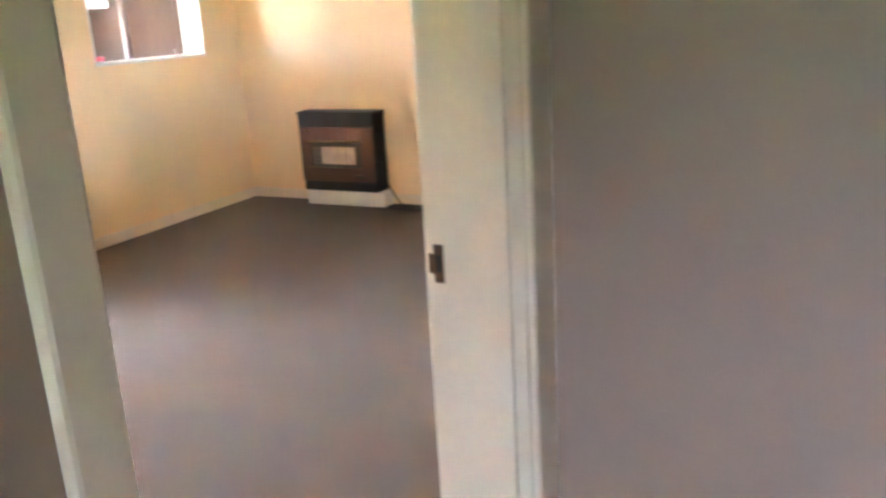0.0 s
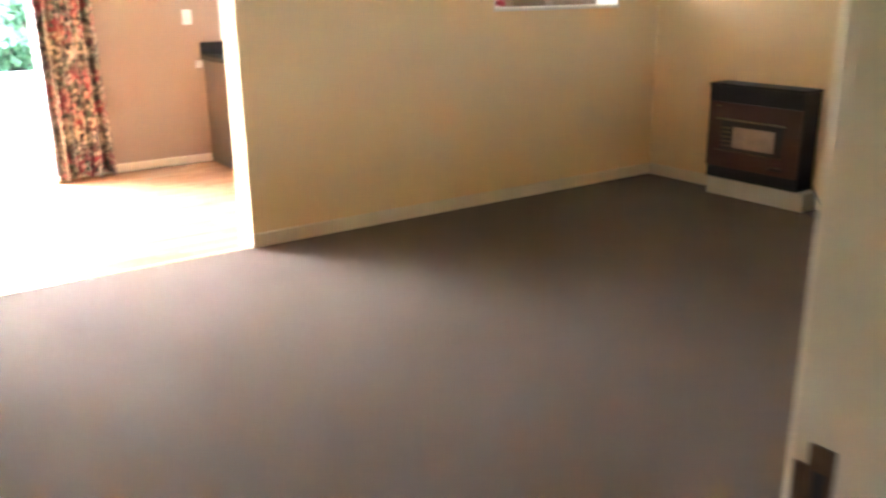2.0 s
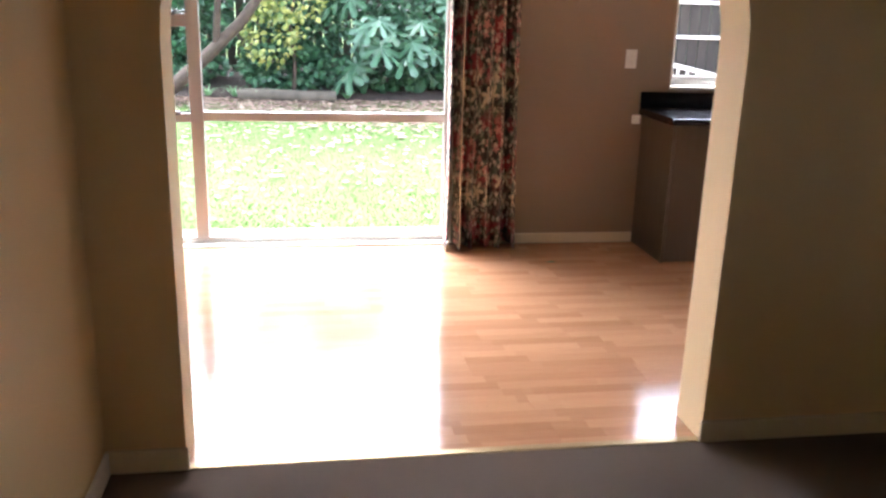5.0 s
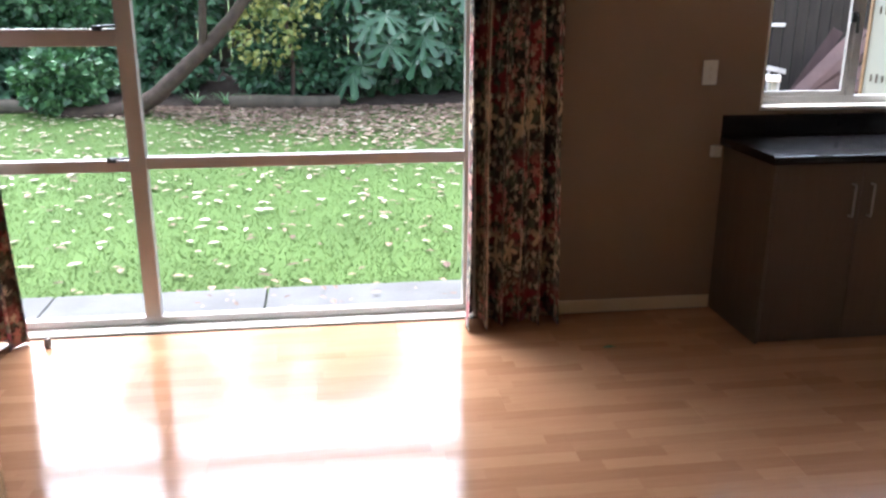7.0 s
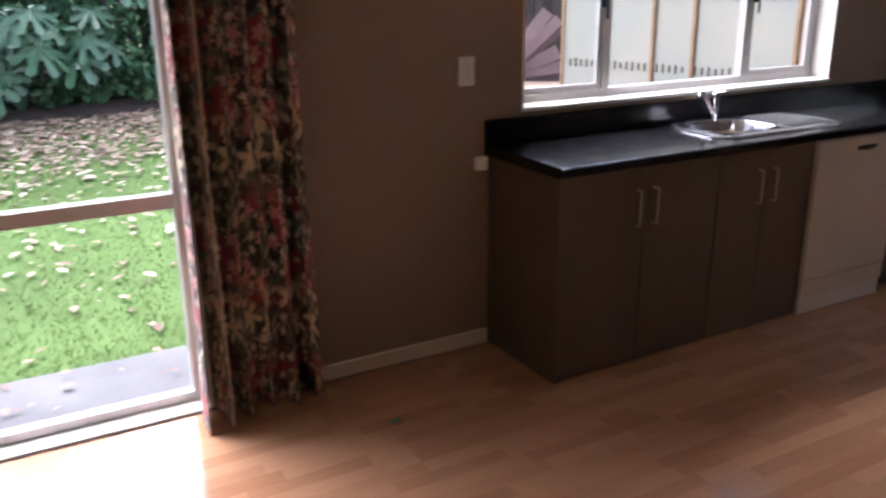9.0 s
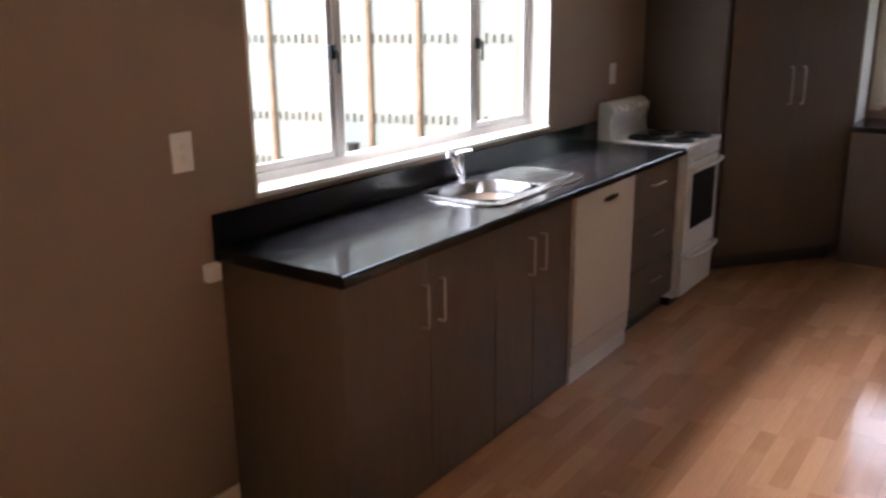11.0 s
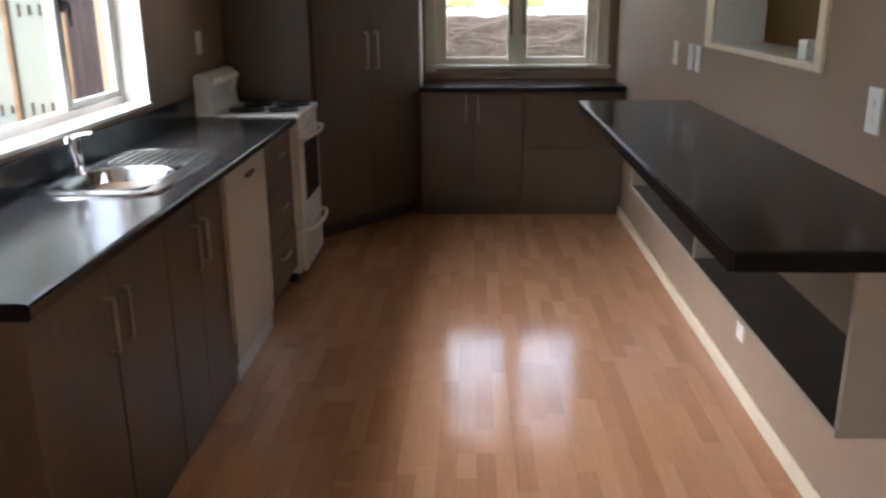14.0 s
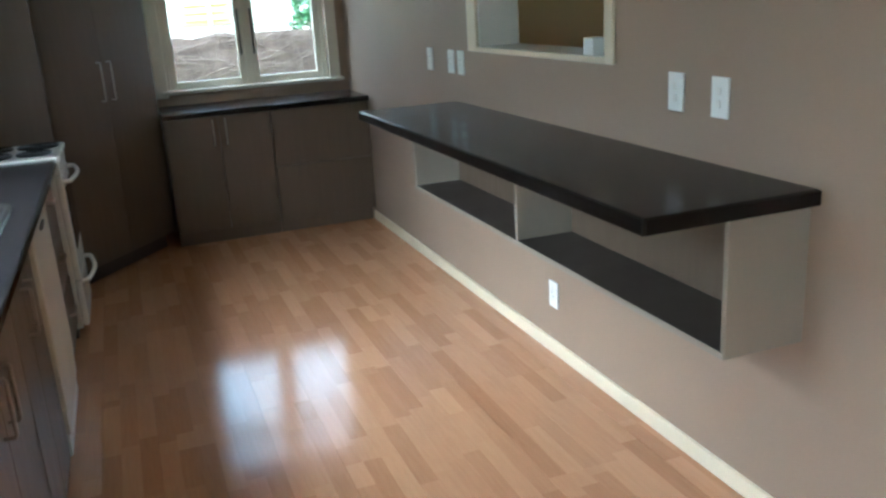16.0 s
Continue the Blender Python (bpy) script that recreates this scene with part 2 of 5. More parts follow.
door_wall()
wall_with_holes("wall_hall_east", "x", 2.1, 2.3, -2.5, 1.47, -0.12, CH, [], TAUPE, "painted hall wall")
# the hole in the south wall is unseen, added to brighten the hall
wall_with_holes("wall_hall_south", "y", -2.7, -2.5, XE, 2.3, -0.12, CH, [(1.08, 1.44, 1.0, 1.7)], TAUPE, "painted hall end wall")
wall_with_holes("wall_hall_north", "y", 1.27, 1.47, XH, 2.1, -0.12, CH, [], TAUPE, "painted hall end wall")
structure(bx("ceiling", XW - 0.2, 2.3, -2.7, YN + 0.2, CH, CH + 0.15, CEIL, bev=0), "flat white painted ceiling", "ceiling")
# unseen slab added over the glazing to hold back high sky light
structure(bx("added_eave", XW - 0.85, XW - 0.201, YS - 1.2, 2.7, 2.3, 2.42, WHITE, bev=0.01), "unseen white eave added above the glazed wall to cut sky light", "eave")
# ---- baseboards, door frame, hatch lining ----
def board(name, x0, x1, y0, y1, h, material, label):
    return structure(bx(name, x0, x1, y0, y1, 0.0, h, material, bev=0.006), label, "baseboard")


board("baseboard_lounge_west", XL, XL + 0.016, AY1 - 0.01, LN, 0.082, TRIM, "cream painted baseboard along the lounge wall")
board("baseboard_lounge_corner", XL, XL + 0.016, LS, AY0 + 0.01, 0.082, TRIM, "cream painted baseboard beside the arch")
board("baseboard_lounge_north", XL + 0.017, XE, LN - 0.016, LN, 0.082, TRIM, "cream painted baseboard below the heater wall")
board("baseboard_lounge_south", XL + 0.017, XE - 0.09, LS, LS + 0.016, 0.082, WHITE, "white painted baseboard along the lounge wall")
board("baseboard_dining", XW, XW + 0.014, GLY1 + 0.06, 3.098, 0.068, TRIM, "cream painted baseboard on the kitchen wall")
board("baseboard_kitchen", XK - 0.014, XK, AY1, 7.21, 0.064, TRIM, "white painted baseboard on the kitchen wall")
structure(bx("trim", XL - 0.03, XL + 0.004, AY0, AY1, -0.011, 0.004, mat("brass_strip", (0.45, 0.32, 0.16), 0.35, 1.0), bev=0.002), "thin metal strip between carpet and plank floor", "threshold")

d = thing("door_1", "cream painted door frame with an open doorway to the hall", "door frame", at=(XE + 0.1, (DY0 + DY1) / 2, 0))
d["kind"] = "structure"
for s, y in ((-1, DY0), (1, DY1)):
    ya, yb = (y - 0.014, y) if s < 0 else (y, y + 0.014)
    jamb = bx("jamb", XE - 0.002, XH + 0.002, ya, yb, 0, DZ, TRIM, d, 0.002)
    sa, sb = (y, y + 0.012) if s < 0 else (y - 0.012, y)
    bx("door_stop", XE + 0.125, XE + 0.165, sa, sb, 0, DZ, TRIM, d, 0.003)
    aa, ab = (y - 0.063, y - 0.005) if s < 0 else (y + 0.005, y + 0.118)
    bx("architrave", XH, XH + 0.018, aa, ab, 0, DZ + 0.08, TRIM, d, 0.006)
    if s > 0:
        bx("architrave", XE - 0.018, XE, aa, ab, 0, DZ + 0.08, TRIM, d, 0.006)
bx("jamb", XE - 0.002, XH + 0.002, DY0, DY1, DZ, DZ + 0.014, TRIM, d, 0.002)
bx("architrave", XH, XH + 0.018, DY0 - 0.005, DY1 + 0.005, DZ, DZ + 0.08, TRIM, d, 0.006)
BRONZE = mat("aged_brass", (0.16, 0.1, 0.06), 0.45, 0.8, vary=0.25, scale=30, grain=200)
sz = 1.037
bm = bmesh.new()
for z0, z1 in ((sz - 0.038, sz - 0.017), (sz + 0.017, sz + 0.038)):
    box(bm, XE + 0.006, XE + 0.026, DY1 - 0.0025, DY1 - 0.0003, z0, z1)
box(bm, XE + 0.006, XE + 0.01, DY1 - 0.0025, DY1 - 0.0003, sz - 0.017, sz + 0.017)
box(bm, XE + 0.021, XE + 0.026, DY1 - 0.0025, DY1 - 0.0003, sz - 0.017, sz + 0.017)
box(bm, XE - 0.005, XE + 0.007, DY1 - 0.004, DY1 - 0.001, sz - 0.02, sz + 0.02, 0.001)
plate = part("strike_plate", bm, BRONZE, d, "worn brass strike plate")
bx("latch_hole", XE + 0.01, XE + 0.021, DY1 - 0.0018, DY1 - 0.0003, sz - 0.017, sz + 0.017, BLACK, plate, 0)

h = thing("hatch", "cream painted serving hatch frame in the dividing wall", "hatch", at=(XK, 4.66, HZ0))
h["kind"] = "structure"
bx("sill", XK - 0.012, XL + 0.012, HY0, HY1, HZ0, HZ0 + 0.02, WHITE, h, 0.004)
bx("lining", XK + 0.001, XL + 0.004, HY0, HY0 + 0.012, HZ0 + 0.02, HZ1, WHITE, h, 0.002)
bx("lining", XK + 0.001, XL + 0.004, HY1 - 0.012, HY1, HZ0 + 0.02, HZ1, WHITE, h, 0.002)
for y0, y1, z0, z1 in ((HY0 - 0.05, HY0 + 0.004, HZ0 - 0.004, HZ1 + 0.05), (HY1 - 0.004, HY1 + 0.1, HZ0 - 0.004, HZ1 + 0.05), (HY0 + 0.004, HY1 - 0.004, HZ0 - 0.004, HZ0 + 0.019), (HY0 + 0.004, HY1 - 0.004, HZ1, HZ1 + 0.05)):
    bx("architrave", XK - 0.016, XK, y0, y1, z0, z1, TRIM, h, 0.005)

# a small ornament standing on the hatch sill
RED = mat("red_glaze", (0.45, 0.02, 0.04), 0.3, vary=0.2, scale=30)
o = thing("ornament", "small white box with a red flower on the hatch sill", "ornament", at=(XL - 0.05, HY0 + 0.08, HZ0 + 0.02))
bx("box", XK - 0.008, XK + 0.045, HY0 + 0.085, HY0 + 0.155, HZ0 + 0.021, HZ0 + 0.082, PLASTIC, o, 0.004)
bm = bmesh.new()
for k in range(9):
    a = k * 2.4
    bmesh.ops.create_icosphere(bm, subdivisions=1, radius=0.017, matrix=Matrix.Translation((XL - 0.03 + 0.02 * math.cos(a) * (k > 0), HY0 + 0.07 + 0.024 * math.sin(a) * (k > 0), HZ0 + 0.045 + 0.004 * (k % 3))) )
part("flower", bm, RED, o, "red rounded petals", True)

# ---- glazed wall ----
GX = XW - 0.078   # plane of the frame's inner face
g = thing("window_1", "aluminium framed glazed wall with a low mid rail", "window", at=(GX, 0.6, 0))
g["kind"] = "structure"
MY = 0.315
def alu(name, y0, y1, z0, z1, x0=GX - 0.05, x1=GX):
    return bx(name, x0, x1, y0, y1, z0, z1, ALU, g, 0.004)
alu("frame", GLY0, GLY0 + 0.04, 0.0, GLZ)
alu("frame", GLY1 - 0.035, GLY1, 0.0, GLZ)
alu("frame", GLY0 + 0.04, GLY1 - 0.035, 0.012, 0.05)
alu("frame", GLY0 + 0.04, GLY1 - 0.035, GLZ - 0.04, GLZ)
alu("mullion", MY - 0.04, MY + 0.035, 0.05, GLZ - 0.04, GX - 0.05, GX + 0.006)
alu("rail", MY + 0.035, GLY1 - 0.035, 0.775, 0.83)
alu("rail", GLY0 + 0.04, MY - 0.04, 0.765, 0.82)
alu("rail", GLY0 + 0.04, MY - 0.04, 1.325, 1.40)
for y0, y1, z0, z1 in ((GLY0 + 0.04, MY - 0.04, 0.05, 0.765), (GLY0 + 0.04, MY - 0.04, 0.82, 1.325), (GLY0 + 0.04, MY - 0.04, 1.40, GLZ - 0.04), (MY + 0.035, GLY1 - 0.035, 0.05, 0.775), (MY + 0.035, GLY1 - 0.035, 0.83, GLZ - 0.04)):
    p = bx("pane", GX - 0.028, GX - 0.022, y0, y1, z0, z1, GLASS, g, 0)
    p.visible_shadow = False
for y, z in ((0.2, 0.826), (-0.5, 0.826), (0.2, 1.407), (-0.5, 1.407)):
    bm = bmesh.new()
    box(bm, GX - 0.004, GX + 0.014, y - 0.02, y + 0.02, z - 0.016, z + 0.008, 0.003)
    tube(bm, [(GX + 0.018, y, z + 0.002), (GX + 0.03, y + 0.03, z + 0.006), (GX + 0.022, y + 0.085, z + 0.008)], 0.006, 6)
    part("catch", bm, BLACK, g, "black window catch")
structure(bx("sill_1", XW - 0.2, XW + 0.012, GLY0, GLY1 + 0.003, -0.012, 0.012, WHITE, bev=0.004), "white painted timber door sill", "sill")
structure(bx("trim_1", XW - 0.077, XW + 0.018, GLY1 + 0.0005, GLY1 + 0.0185, 0.013, GLZ + 0.04, WHITE, bev=0.003), "white painted reveal beside the glazed wall", "trim")
structure(bx("sill_groove", XW + 0.0125, XW + 0.02, GLY0, GLY1, -0.011, 0.003, BLACK, bev=0), "dark gap between sill and plank floor", "trim")

# ---- kitchen window ----
k = thing("window_2", "aluminium kitchen window with two opening sashes", "window", at=(XW - 0.1, 4.25, KWZ0))
k["kind"] = "structure"
KX = XW - 0.105
bx("window_sill", KX, XW + 0.012, KWY0, KWY1, KWZ0, KWZ0 + 0.018, WHITE, k, 0.004)
bx("reveal", KX, XW + 0.002, KWY1 - 0.012, KWY1, KWZ0 + 0.018, KWZ1, WHITE, k, 0.002)
bx("reveal", KX, XW + 0.002, KWY0, KWY0 + 0.012, KWZ0 + 0.018, KWZ1, WHITE, k, 0.002)
y0, y1, z0, z1 = KWY0 + 0.012, KWY1 - 0.012, KWZ0 + 0.018, KWZ1
M1, M2 = 3.80, 4.70
for a, b, c, e in ((y0, y0 + 0.03, z0, z1), (y1 - 0.03, y1, z0, z1), (y0 + 0.03, y1 - 0.03, z0, z0 + 0.035), (y0 + 0.03, y1 - 0.03, z1 - 0.035, z1), (M1 - 0.022, M1 + 0.022, z0 + 0.035, z1 - 0.035), (M2 - 0.022, M2 + 0.022, z0 + 0.035, z1 - 0.035)):
    bx("frame", KX - 0.045, KX, a, b, c, e, ALU, k, 0.003)
for a, b in ((y0 + 0.03, M1 - 0.022), (M2 + 0.022, y1 - 0.03)):
    s = part("sash", bmesh.new(), ALU, k)
    bm = bmesh.new()
    c, e = z0 + 0.035, z1 - 0.035
    for q in ((a, a + 0.025, c, e), (b - 0.025, b, c, e), (a + 0.025, b - 0.025, c, c + 0.025), (a + 0.025, b - 0.025, e - 0.025, e)):
        box(bm, KX - 0.03, KX - 0.008, *q, 0.002)
    bm.to_mesh(s.data)
    bm.free()
    p = bx("pane", KX - 0.022, KX - 0.018, a + 0.025, b - 0.025, c + 0.025, e - 0.025, GLASS, k, 0)
    p.visible_shadow = False
    ly = b - 0.012 if b < 4 else a + 0.012
    bm = bmesh.new()
    box(bm, KX - 0.008, KX + 0.012, ly - 0.014, ly + 0.014, 1.42, 1.47, 0.003)
    tube(bm, [(KX + 0.014, ly, 1.46), (KX + 0.026, ly + 0.004, 1.45), (KX + 0.022, ly + 0.01, 1.37)], 0.007, 6)
    part("latch", bm, BLACK, k, "black window latch")
p = bx("pane", KX - 0.028, KX - 0.022, M1 + 0.022, M2 - 0.022, z0 + 0.035, z1 - 0.035, GLASS, k, 0)
p.visible_shadow = False

# ---- end window ----
e = thing("window_4", "cream painted timber casement window above the end worktop", "window", at=(-4.7, YN, FWZ0))
e["kind"] = "structure"
CW = mat("cream_window_paint", (0.75, 0.7, 0.58), 0.35, vary=0.06, scale=8, bump=0.05)
for x0, x1, z0, z1 in ((-5.41, FWX0 + 0.004, 0.94, FWZ1 + 0.08), (FWX1 - 0.004, -4.12, 0.955, FWZ1 + 0.08), (FWX0 + 0.004, FWX1 - 0.004, FWZ1, FWZ1 + 0.08)):
    bx("architrave", x0, x1, YN - 0.018, YN, z0, z1, CW, e, 0.005)
bx("window_sill", -5.37, -4.1, YN - 0.045, YN + 0.075, 0.962, 0.986, CW, e, 0.005)
bx("apron", -5.4, XK - 0.006, YN - 0.016, YN, 0.886, 0.94, TAUPE, e, 0.003)
WY = YN + 0.06
mx = -4.756
TZ = 1.712   # transom
for x0, x1 in ((FWX0, FWX0 + 0.03), (FWX1 - 0.03, FWX1), (mx - 0.022, mx + 0.022)):
    bx("frame", x0, x1, WY - 0.02, WY + 0.06, FWZ0, FWZ1, CW, e, 0.004)
for x0, x1, hx in ((FWX0 + 0.03, mx - 0.022, mx - 0.045), (mx + 0.022, FWX1 - 0.03, mx + 0.045)):
    bx("transom", x0, x1, WY - 0.02, WY + 0.06, TZ, TZ + 0.045, CW, e, 0.004)
    for za, zb, lo in ((FWZ0, TZ, 0.055), (TZ + 0.045, FWZ1, 0.035)):
        bm = bmesh.new()
        for q in ((x0, x0 + 0.045, za, zb), (x1 - 0.045, x1, za, zb), (x0 + 0.045, x1 - 0.045, za, za + lo), (x0 + 0.045, x1 - 0.045, zb - 0.035, zb)):
            box(bm, q[0], q[1], WY - 0.006, WY + 0.035, q[2], q[3], 0.004)
        part("casement", bm, CW, e)
        p = bx("pane", x0 + 0.045, x1 - 0.045, WY + 0.012, WY + 0.016, za + lo, zb - 0.035, GLASS, e, 0)
        p.visible_shadow = False
    bx("stay", hx - 0.005, hx + 0.005, WY - 0.02, WY - 0.006, 1.19, 1.5, BLACK, e, 0.002, "dark casement fastener")

# ---- curtains ----
def cloth_mat():
    m = bpy.data.materials.new("floral_curtain_cloth")
    t, b = nodes_of(m)
    L = t.links.new
    uv = t.nodes.new("ShaderNodeTexCoord")
    warp = t.nodes.new("ShaderNodeTexNoise")
    warp.inputs["Scale"].default_value = 18
    L(uv.outputs["UV"], warp.inputs["Vector"])
    ofs = t.nodes.new("ShaderNodeVectorMath")
    ofs.operation = "MULTIPLY_ADD"
    ofs.inputs[1].default_value = (0.03, 0.03, 0)
    L(warp.outputs["Color"], ofs.inputs[0])
    L(uv.outputs["UV"], ofs.inputs[2])
    up = t.nodes.new("ShaderNodeSeparateXYZ")
    L(ofs.outputs[0], up.inputs[0])
    def op(kind, a, bb=None, c=None):
        q = t.nodes.new("ShaderNodeMath")
        q.operation = kind
        for i, v in enumerate((a, bb, c)):
            if isinstance(v, (int, float)):
                q.inputs[i].default_value = v
            elif v is not None:
                L(v, q.inputs[i])
        return q.outputs[0]
    def layer(scale, size, petals, depth, color, prev, seed, keep, at=None, power=1):
        """Blooms or leaves printed one to a cell; petals lobes, cut in by depth."""
        mp = t.nodes.new("ShaderNodeMapping")
        mp.inputs["Location"].default_value = (seed, seed * 1.7, 0)
        L(ofs.outputs[0], mp.inputs["Vector"])
        v = t.nodes.new("ShaderNodeTexVoronoi")
        v.voronoi_dimensions = "2D"
        v.inputs["Scale"].default_value = scale
        v.inputs["Randomness"].default_value = 0.75
        L(mp.outputs[0], v.inputs["Vector"])
        away = t.nodes.new("ShaderNodeVectorMath")
        away.operation = "SUBTRACT"
        L(mp.outputs[0], away.inputs[0])
        L(v.outputs["Position"], away.inputs[1])
        xy = t.nodes.new("ShaderNodeSeparateXYZ")
        L(away.outputs[0], xy.inputs[0])
        pick = t.nodes.new("ShaderNodeSeparateColor")
        L(v.outputs["Color"], pick.inputs[0])
        turn = op("MULTIPLY_ADD", pick.outputs[1], 6.28, op("ARCTAN2", xy.outputs[1], xy.outputs[0]))
        lobe = op("MULTIPLY_ADD", op("COSINE", op("MULTIPLY", turn, float(petals))), depth * 0.5, 1 - depth * 0.5)
        reach = op("SUBTRACT", op("MULTIPLY", lobe, size), v.outputs["Distance"])
        mask = op("MINIMUM", op("MAXIMUM", op("MULTIPLY", reach, 9.0), 0.0), 1.0)
        mask = op("MULTIPLY", mask, op("GREATER_THAN", pick.outputs[0], 1 - keep))
        if at is not None:      # bands that repeat up the cloth
            ph = op("MULTIPLY", op("SUBTRACT", up.outputs[1], at), 2 * math.pi / 0.64)
            band = op("POWER", op("MULTIPLY_ADD", op("COSINE", ph), 0.5, 0.5), power)
            mask = op("MULTIPLY", mask, op("MINIMUM", op("MULTIPLY", band, 2.4), 1.0))
        x = t.nodes.new("ShaderNodeMix")
        x.data_type = "RGBA"
        x.inputs["B"].default_value = (*color, 1)
        if prev is None:
            x.inputs["A"].default_value = (0.06, 0.045, 0.038, 1)
        else:
            L(prev, x.inputs["A"])
        L(mask, x.inputs["Factor"])
        return x.outputs["Result"]
    col = layer(11, 0.7, 2, 0.6, (0.12, 0.14, 0.1), None, 0.0, 0.85)
    col = layer(14, 0.62, 2, 0.6, (0.035, 0.03, 0.028), col, 6.1, 0.55)
    col = layer(17, 0.6, 3, 0.5, (0.2, 0.125, 0.1), col, 2.3, 0.4)
    col = layer(24, 0.5, 2, 0.6, (0.4, 0.38, 0.29), col, 9.2, 0.4)
    col = layer(8, 0.6, 5, 0.4, (0.3, 0.045, 0.055), col, 3.1, 0.6, 0.62, 1.2)
    col = layer(14, 0.5, 5, 0.5, (0.6, 0.28, 0.24), col, 5.3, 0.45, 0.62, 1.5)
    col = layer(8, 0.58, 5, 0.65, (0.74, 0.6, 0.4), col, 7.7, 0.7, 0.36, 6)
    col = layer(20, 0.42, 5, 0.4, (0.7, 0.58, 0.44), col, 4.4, 0.35)
    L(col, b.inputs["Base Color"])
    b.inputs["Roughness"].default_value = 0.85
    b.inputs["Sheen Weight"].default_value = 0.15
    wv = t.nodes.new("ShaderNodeTexNoise")
    wv.inputs["Scale"].default_value = 500
    L(uv.outputs["UV"], wv.inputs["Vector"])
    bp = t.nodes.new("ShaderNodeBump")
    bp.inputs["Strength"].default_value, bp.inputs["Distance"].default_value = 0.3, 0.001
    L(wv.outputs[0], bp.inputs["Height"])
    L(bp.outputs[0], b.inputs["Normal"])
    return m


CLOTH = cloth_mat()
CLOTHEDGE = mat("pale_curtain_lining", (0.5, 0.43, 0.34), 0.85, vary=0.12, scale=20, grain=200, bump=0.2)


def curtain(y0, y1, label, seed):
    """A floor-length gathered curtain, with folds that open towards the hem, on a rail above."""
    c = thing("curtain", label, "curtain", "curtains at the glazed wall", (-6.4, (y0 + y1) / 2, 0.0))
    rnd = random.Random(seed)
    nu, nz = 150, 40
    fold = [(rnd.uniform(0.7, 1.3), rnd.uniform(0, 6.28)) for _ in range(4)]
    bm = bmesh.new()
    uvl = bm.loops.layers.uv.new("UVMap")
    grid, suv = [], []
    for j in range(nz + 1):
        zf = j / nz
        z = 0.012 + 2.213 * zf
        row, srow, s, last = [], [], 0.0, None
        low = 1 - zf
        for i in range(nu + 1):
            u = i / nu
            ph = 2 * math.pi * (5.8 * u + 0.12 * math.sin(5 * u + fold[0][1]) + 0.05 * low * math.sin(9 * u + 1))
            amp = (0.055 + 0.03 * low) * (0.75 + 0.4 * math.sin(7 * u * fold[1][0] + fold[1][1]))
            x = -6.402 + amp * math.sin(ph) + 0.012 * math.sin(3 * ph + 1.3 * zf + fold[2][1])
            y = y0 + (y1 - y0) * (u + (u - 0.3) * 0.13 * low) + 0.02 * math.cos(ph) + 0.005 * math.sin(6 * zf + 9 * u)
            zz = z + (0.012 * math.sin(ph * 0.5 + fold[3][1]) if j == 0 else 0)
            p = Vector((x, y, zz))
            if last is not None:
                s += (Vector((x, y)) - last).length
            last = Vector((x, y))
            row.append(bm.verts.new(p))
            srow.append(s)
        grid.append(row)
        suv.append(srow)
    edge = [(row[29].co.x + 0.004, row[29].co.y, row[29].co.z) for row in grid]
    for j in range(nz):
        for i in range(nu):
            f = bm.faces.new((grid[j][i], grid[j][i + 1], grid[j + 1][i + 1], grid[j + 1][i]))
            for lp, (a, b2) in zip(f.loops, ((j, i), (j, i + 1), (j + 1, i + 1), (j + 1, i))):
                lp[uvl].uv = (suv[a][b2], 2.2 * a / nz)
    ob = part("cloth", bm, CLOTH, c, "dark floral cloth with red and cream blooms", True)
    part("hem", tube(bmesh.new(), edge, 0.004, 6), CLOTHEDGE, c, "pale folded leading edge", True)
    so = ob.modifiers.new("thickness", "SOLIDIFY")
    so.thickness = 0.003
    bm = bmesh.new()
    tube(bm, [(-6.402, y0 - 0.02, 2.235), (-6.402, y1 + 0.05, 2.235)], 0.012, 10)
    part("rail", bm, WHITE, c)
    for y in (y0 + 0.05, y1 - 0.05):
        bx("bracket", XW, -6.404, y - 0.01, y + 0.01, 2.236, 2.252, WHITE, c, 0.002)
    return c


curtain(1.815, 2.245, "dark floral floor-length curtain drawn beside the glazed wall", 4)
curtain(-0.74, -0.27, "dark floral floor-length curtain at the far side of the glazed wall", 9)

# ---- kitchen units ----
FX = -6.003   # fronts of the base units


def bar_handle(parent, p, q, out, r=0.0055):
    """A bar handle between p and q, standing off along out."""
    p, q, out = Vector(p), Vector(q), Vector(out)
    bm = tube(bmesh.new(), [p, p + out * 0.9, p + out + (q - p) * 0.05, q + out - (q - p) * 0.05, q + out * 0.9, q], r, 8)
    return part("handle", bm, HANDLE, parent, "brushed steel bar handle", True)


def cabinet_unit(y0, y1, split, label):
    c = thing("base_cabinet", label, "cabinet", "base cabinets along the window wall", (XW + 0.3, (y0 + y1) / 2, 0))
    bx("body", XW + 0.004, FX - 0.02, y0, y1, 0.09, 0.845, CABINET, c)
    bx("kickboard", XW + 0.1, FX - 0.014, y0, y1, 0.0, 0.089, CABINET, c)
    for a, b, hy in ((y0 + 0.002, split - 0.0015, split - 0.045), (split + 0.0015, y1 - 0.002, split + 0.045)):
        d = bx("door", FX - 0.0185, FX, a, b, 0.012, 0.842, CABINET, c, 0.0025)
        bar_handle(d, (FX - 0.002, hy, 0.605), (FX - 0.002, hy, 0.75), (0.03, 0, 0))
    return c


c = cabinet_unit(3.118, 3.93, 3.525, "brown woodgrain base cabinet with two steel bar handles")
bx("end_panel", XW + 0.004, FX + 0.004, 3.1, 3.1165, 0.0, 0.845, CABINET, c)
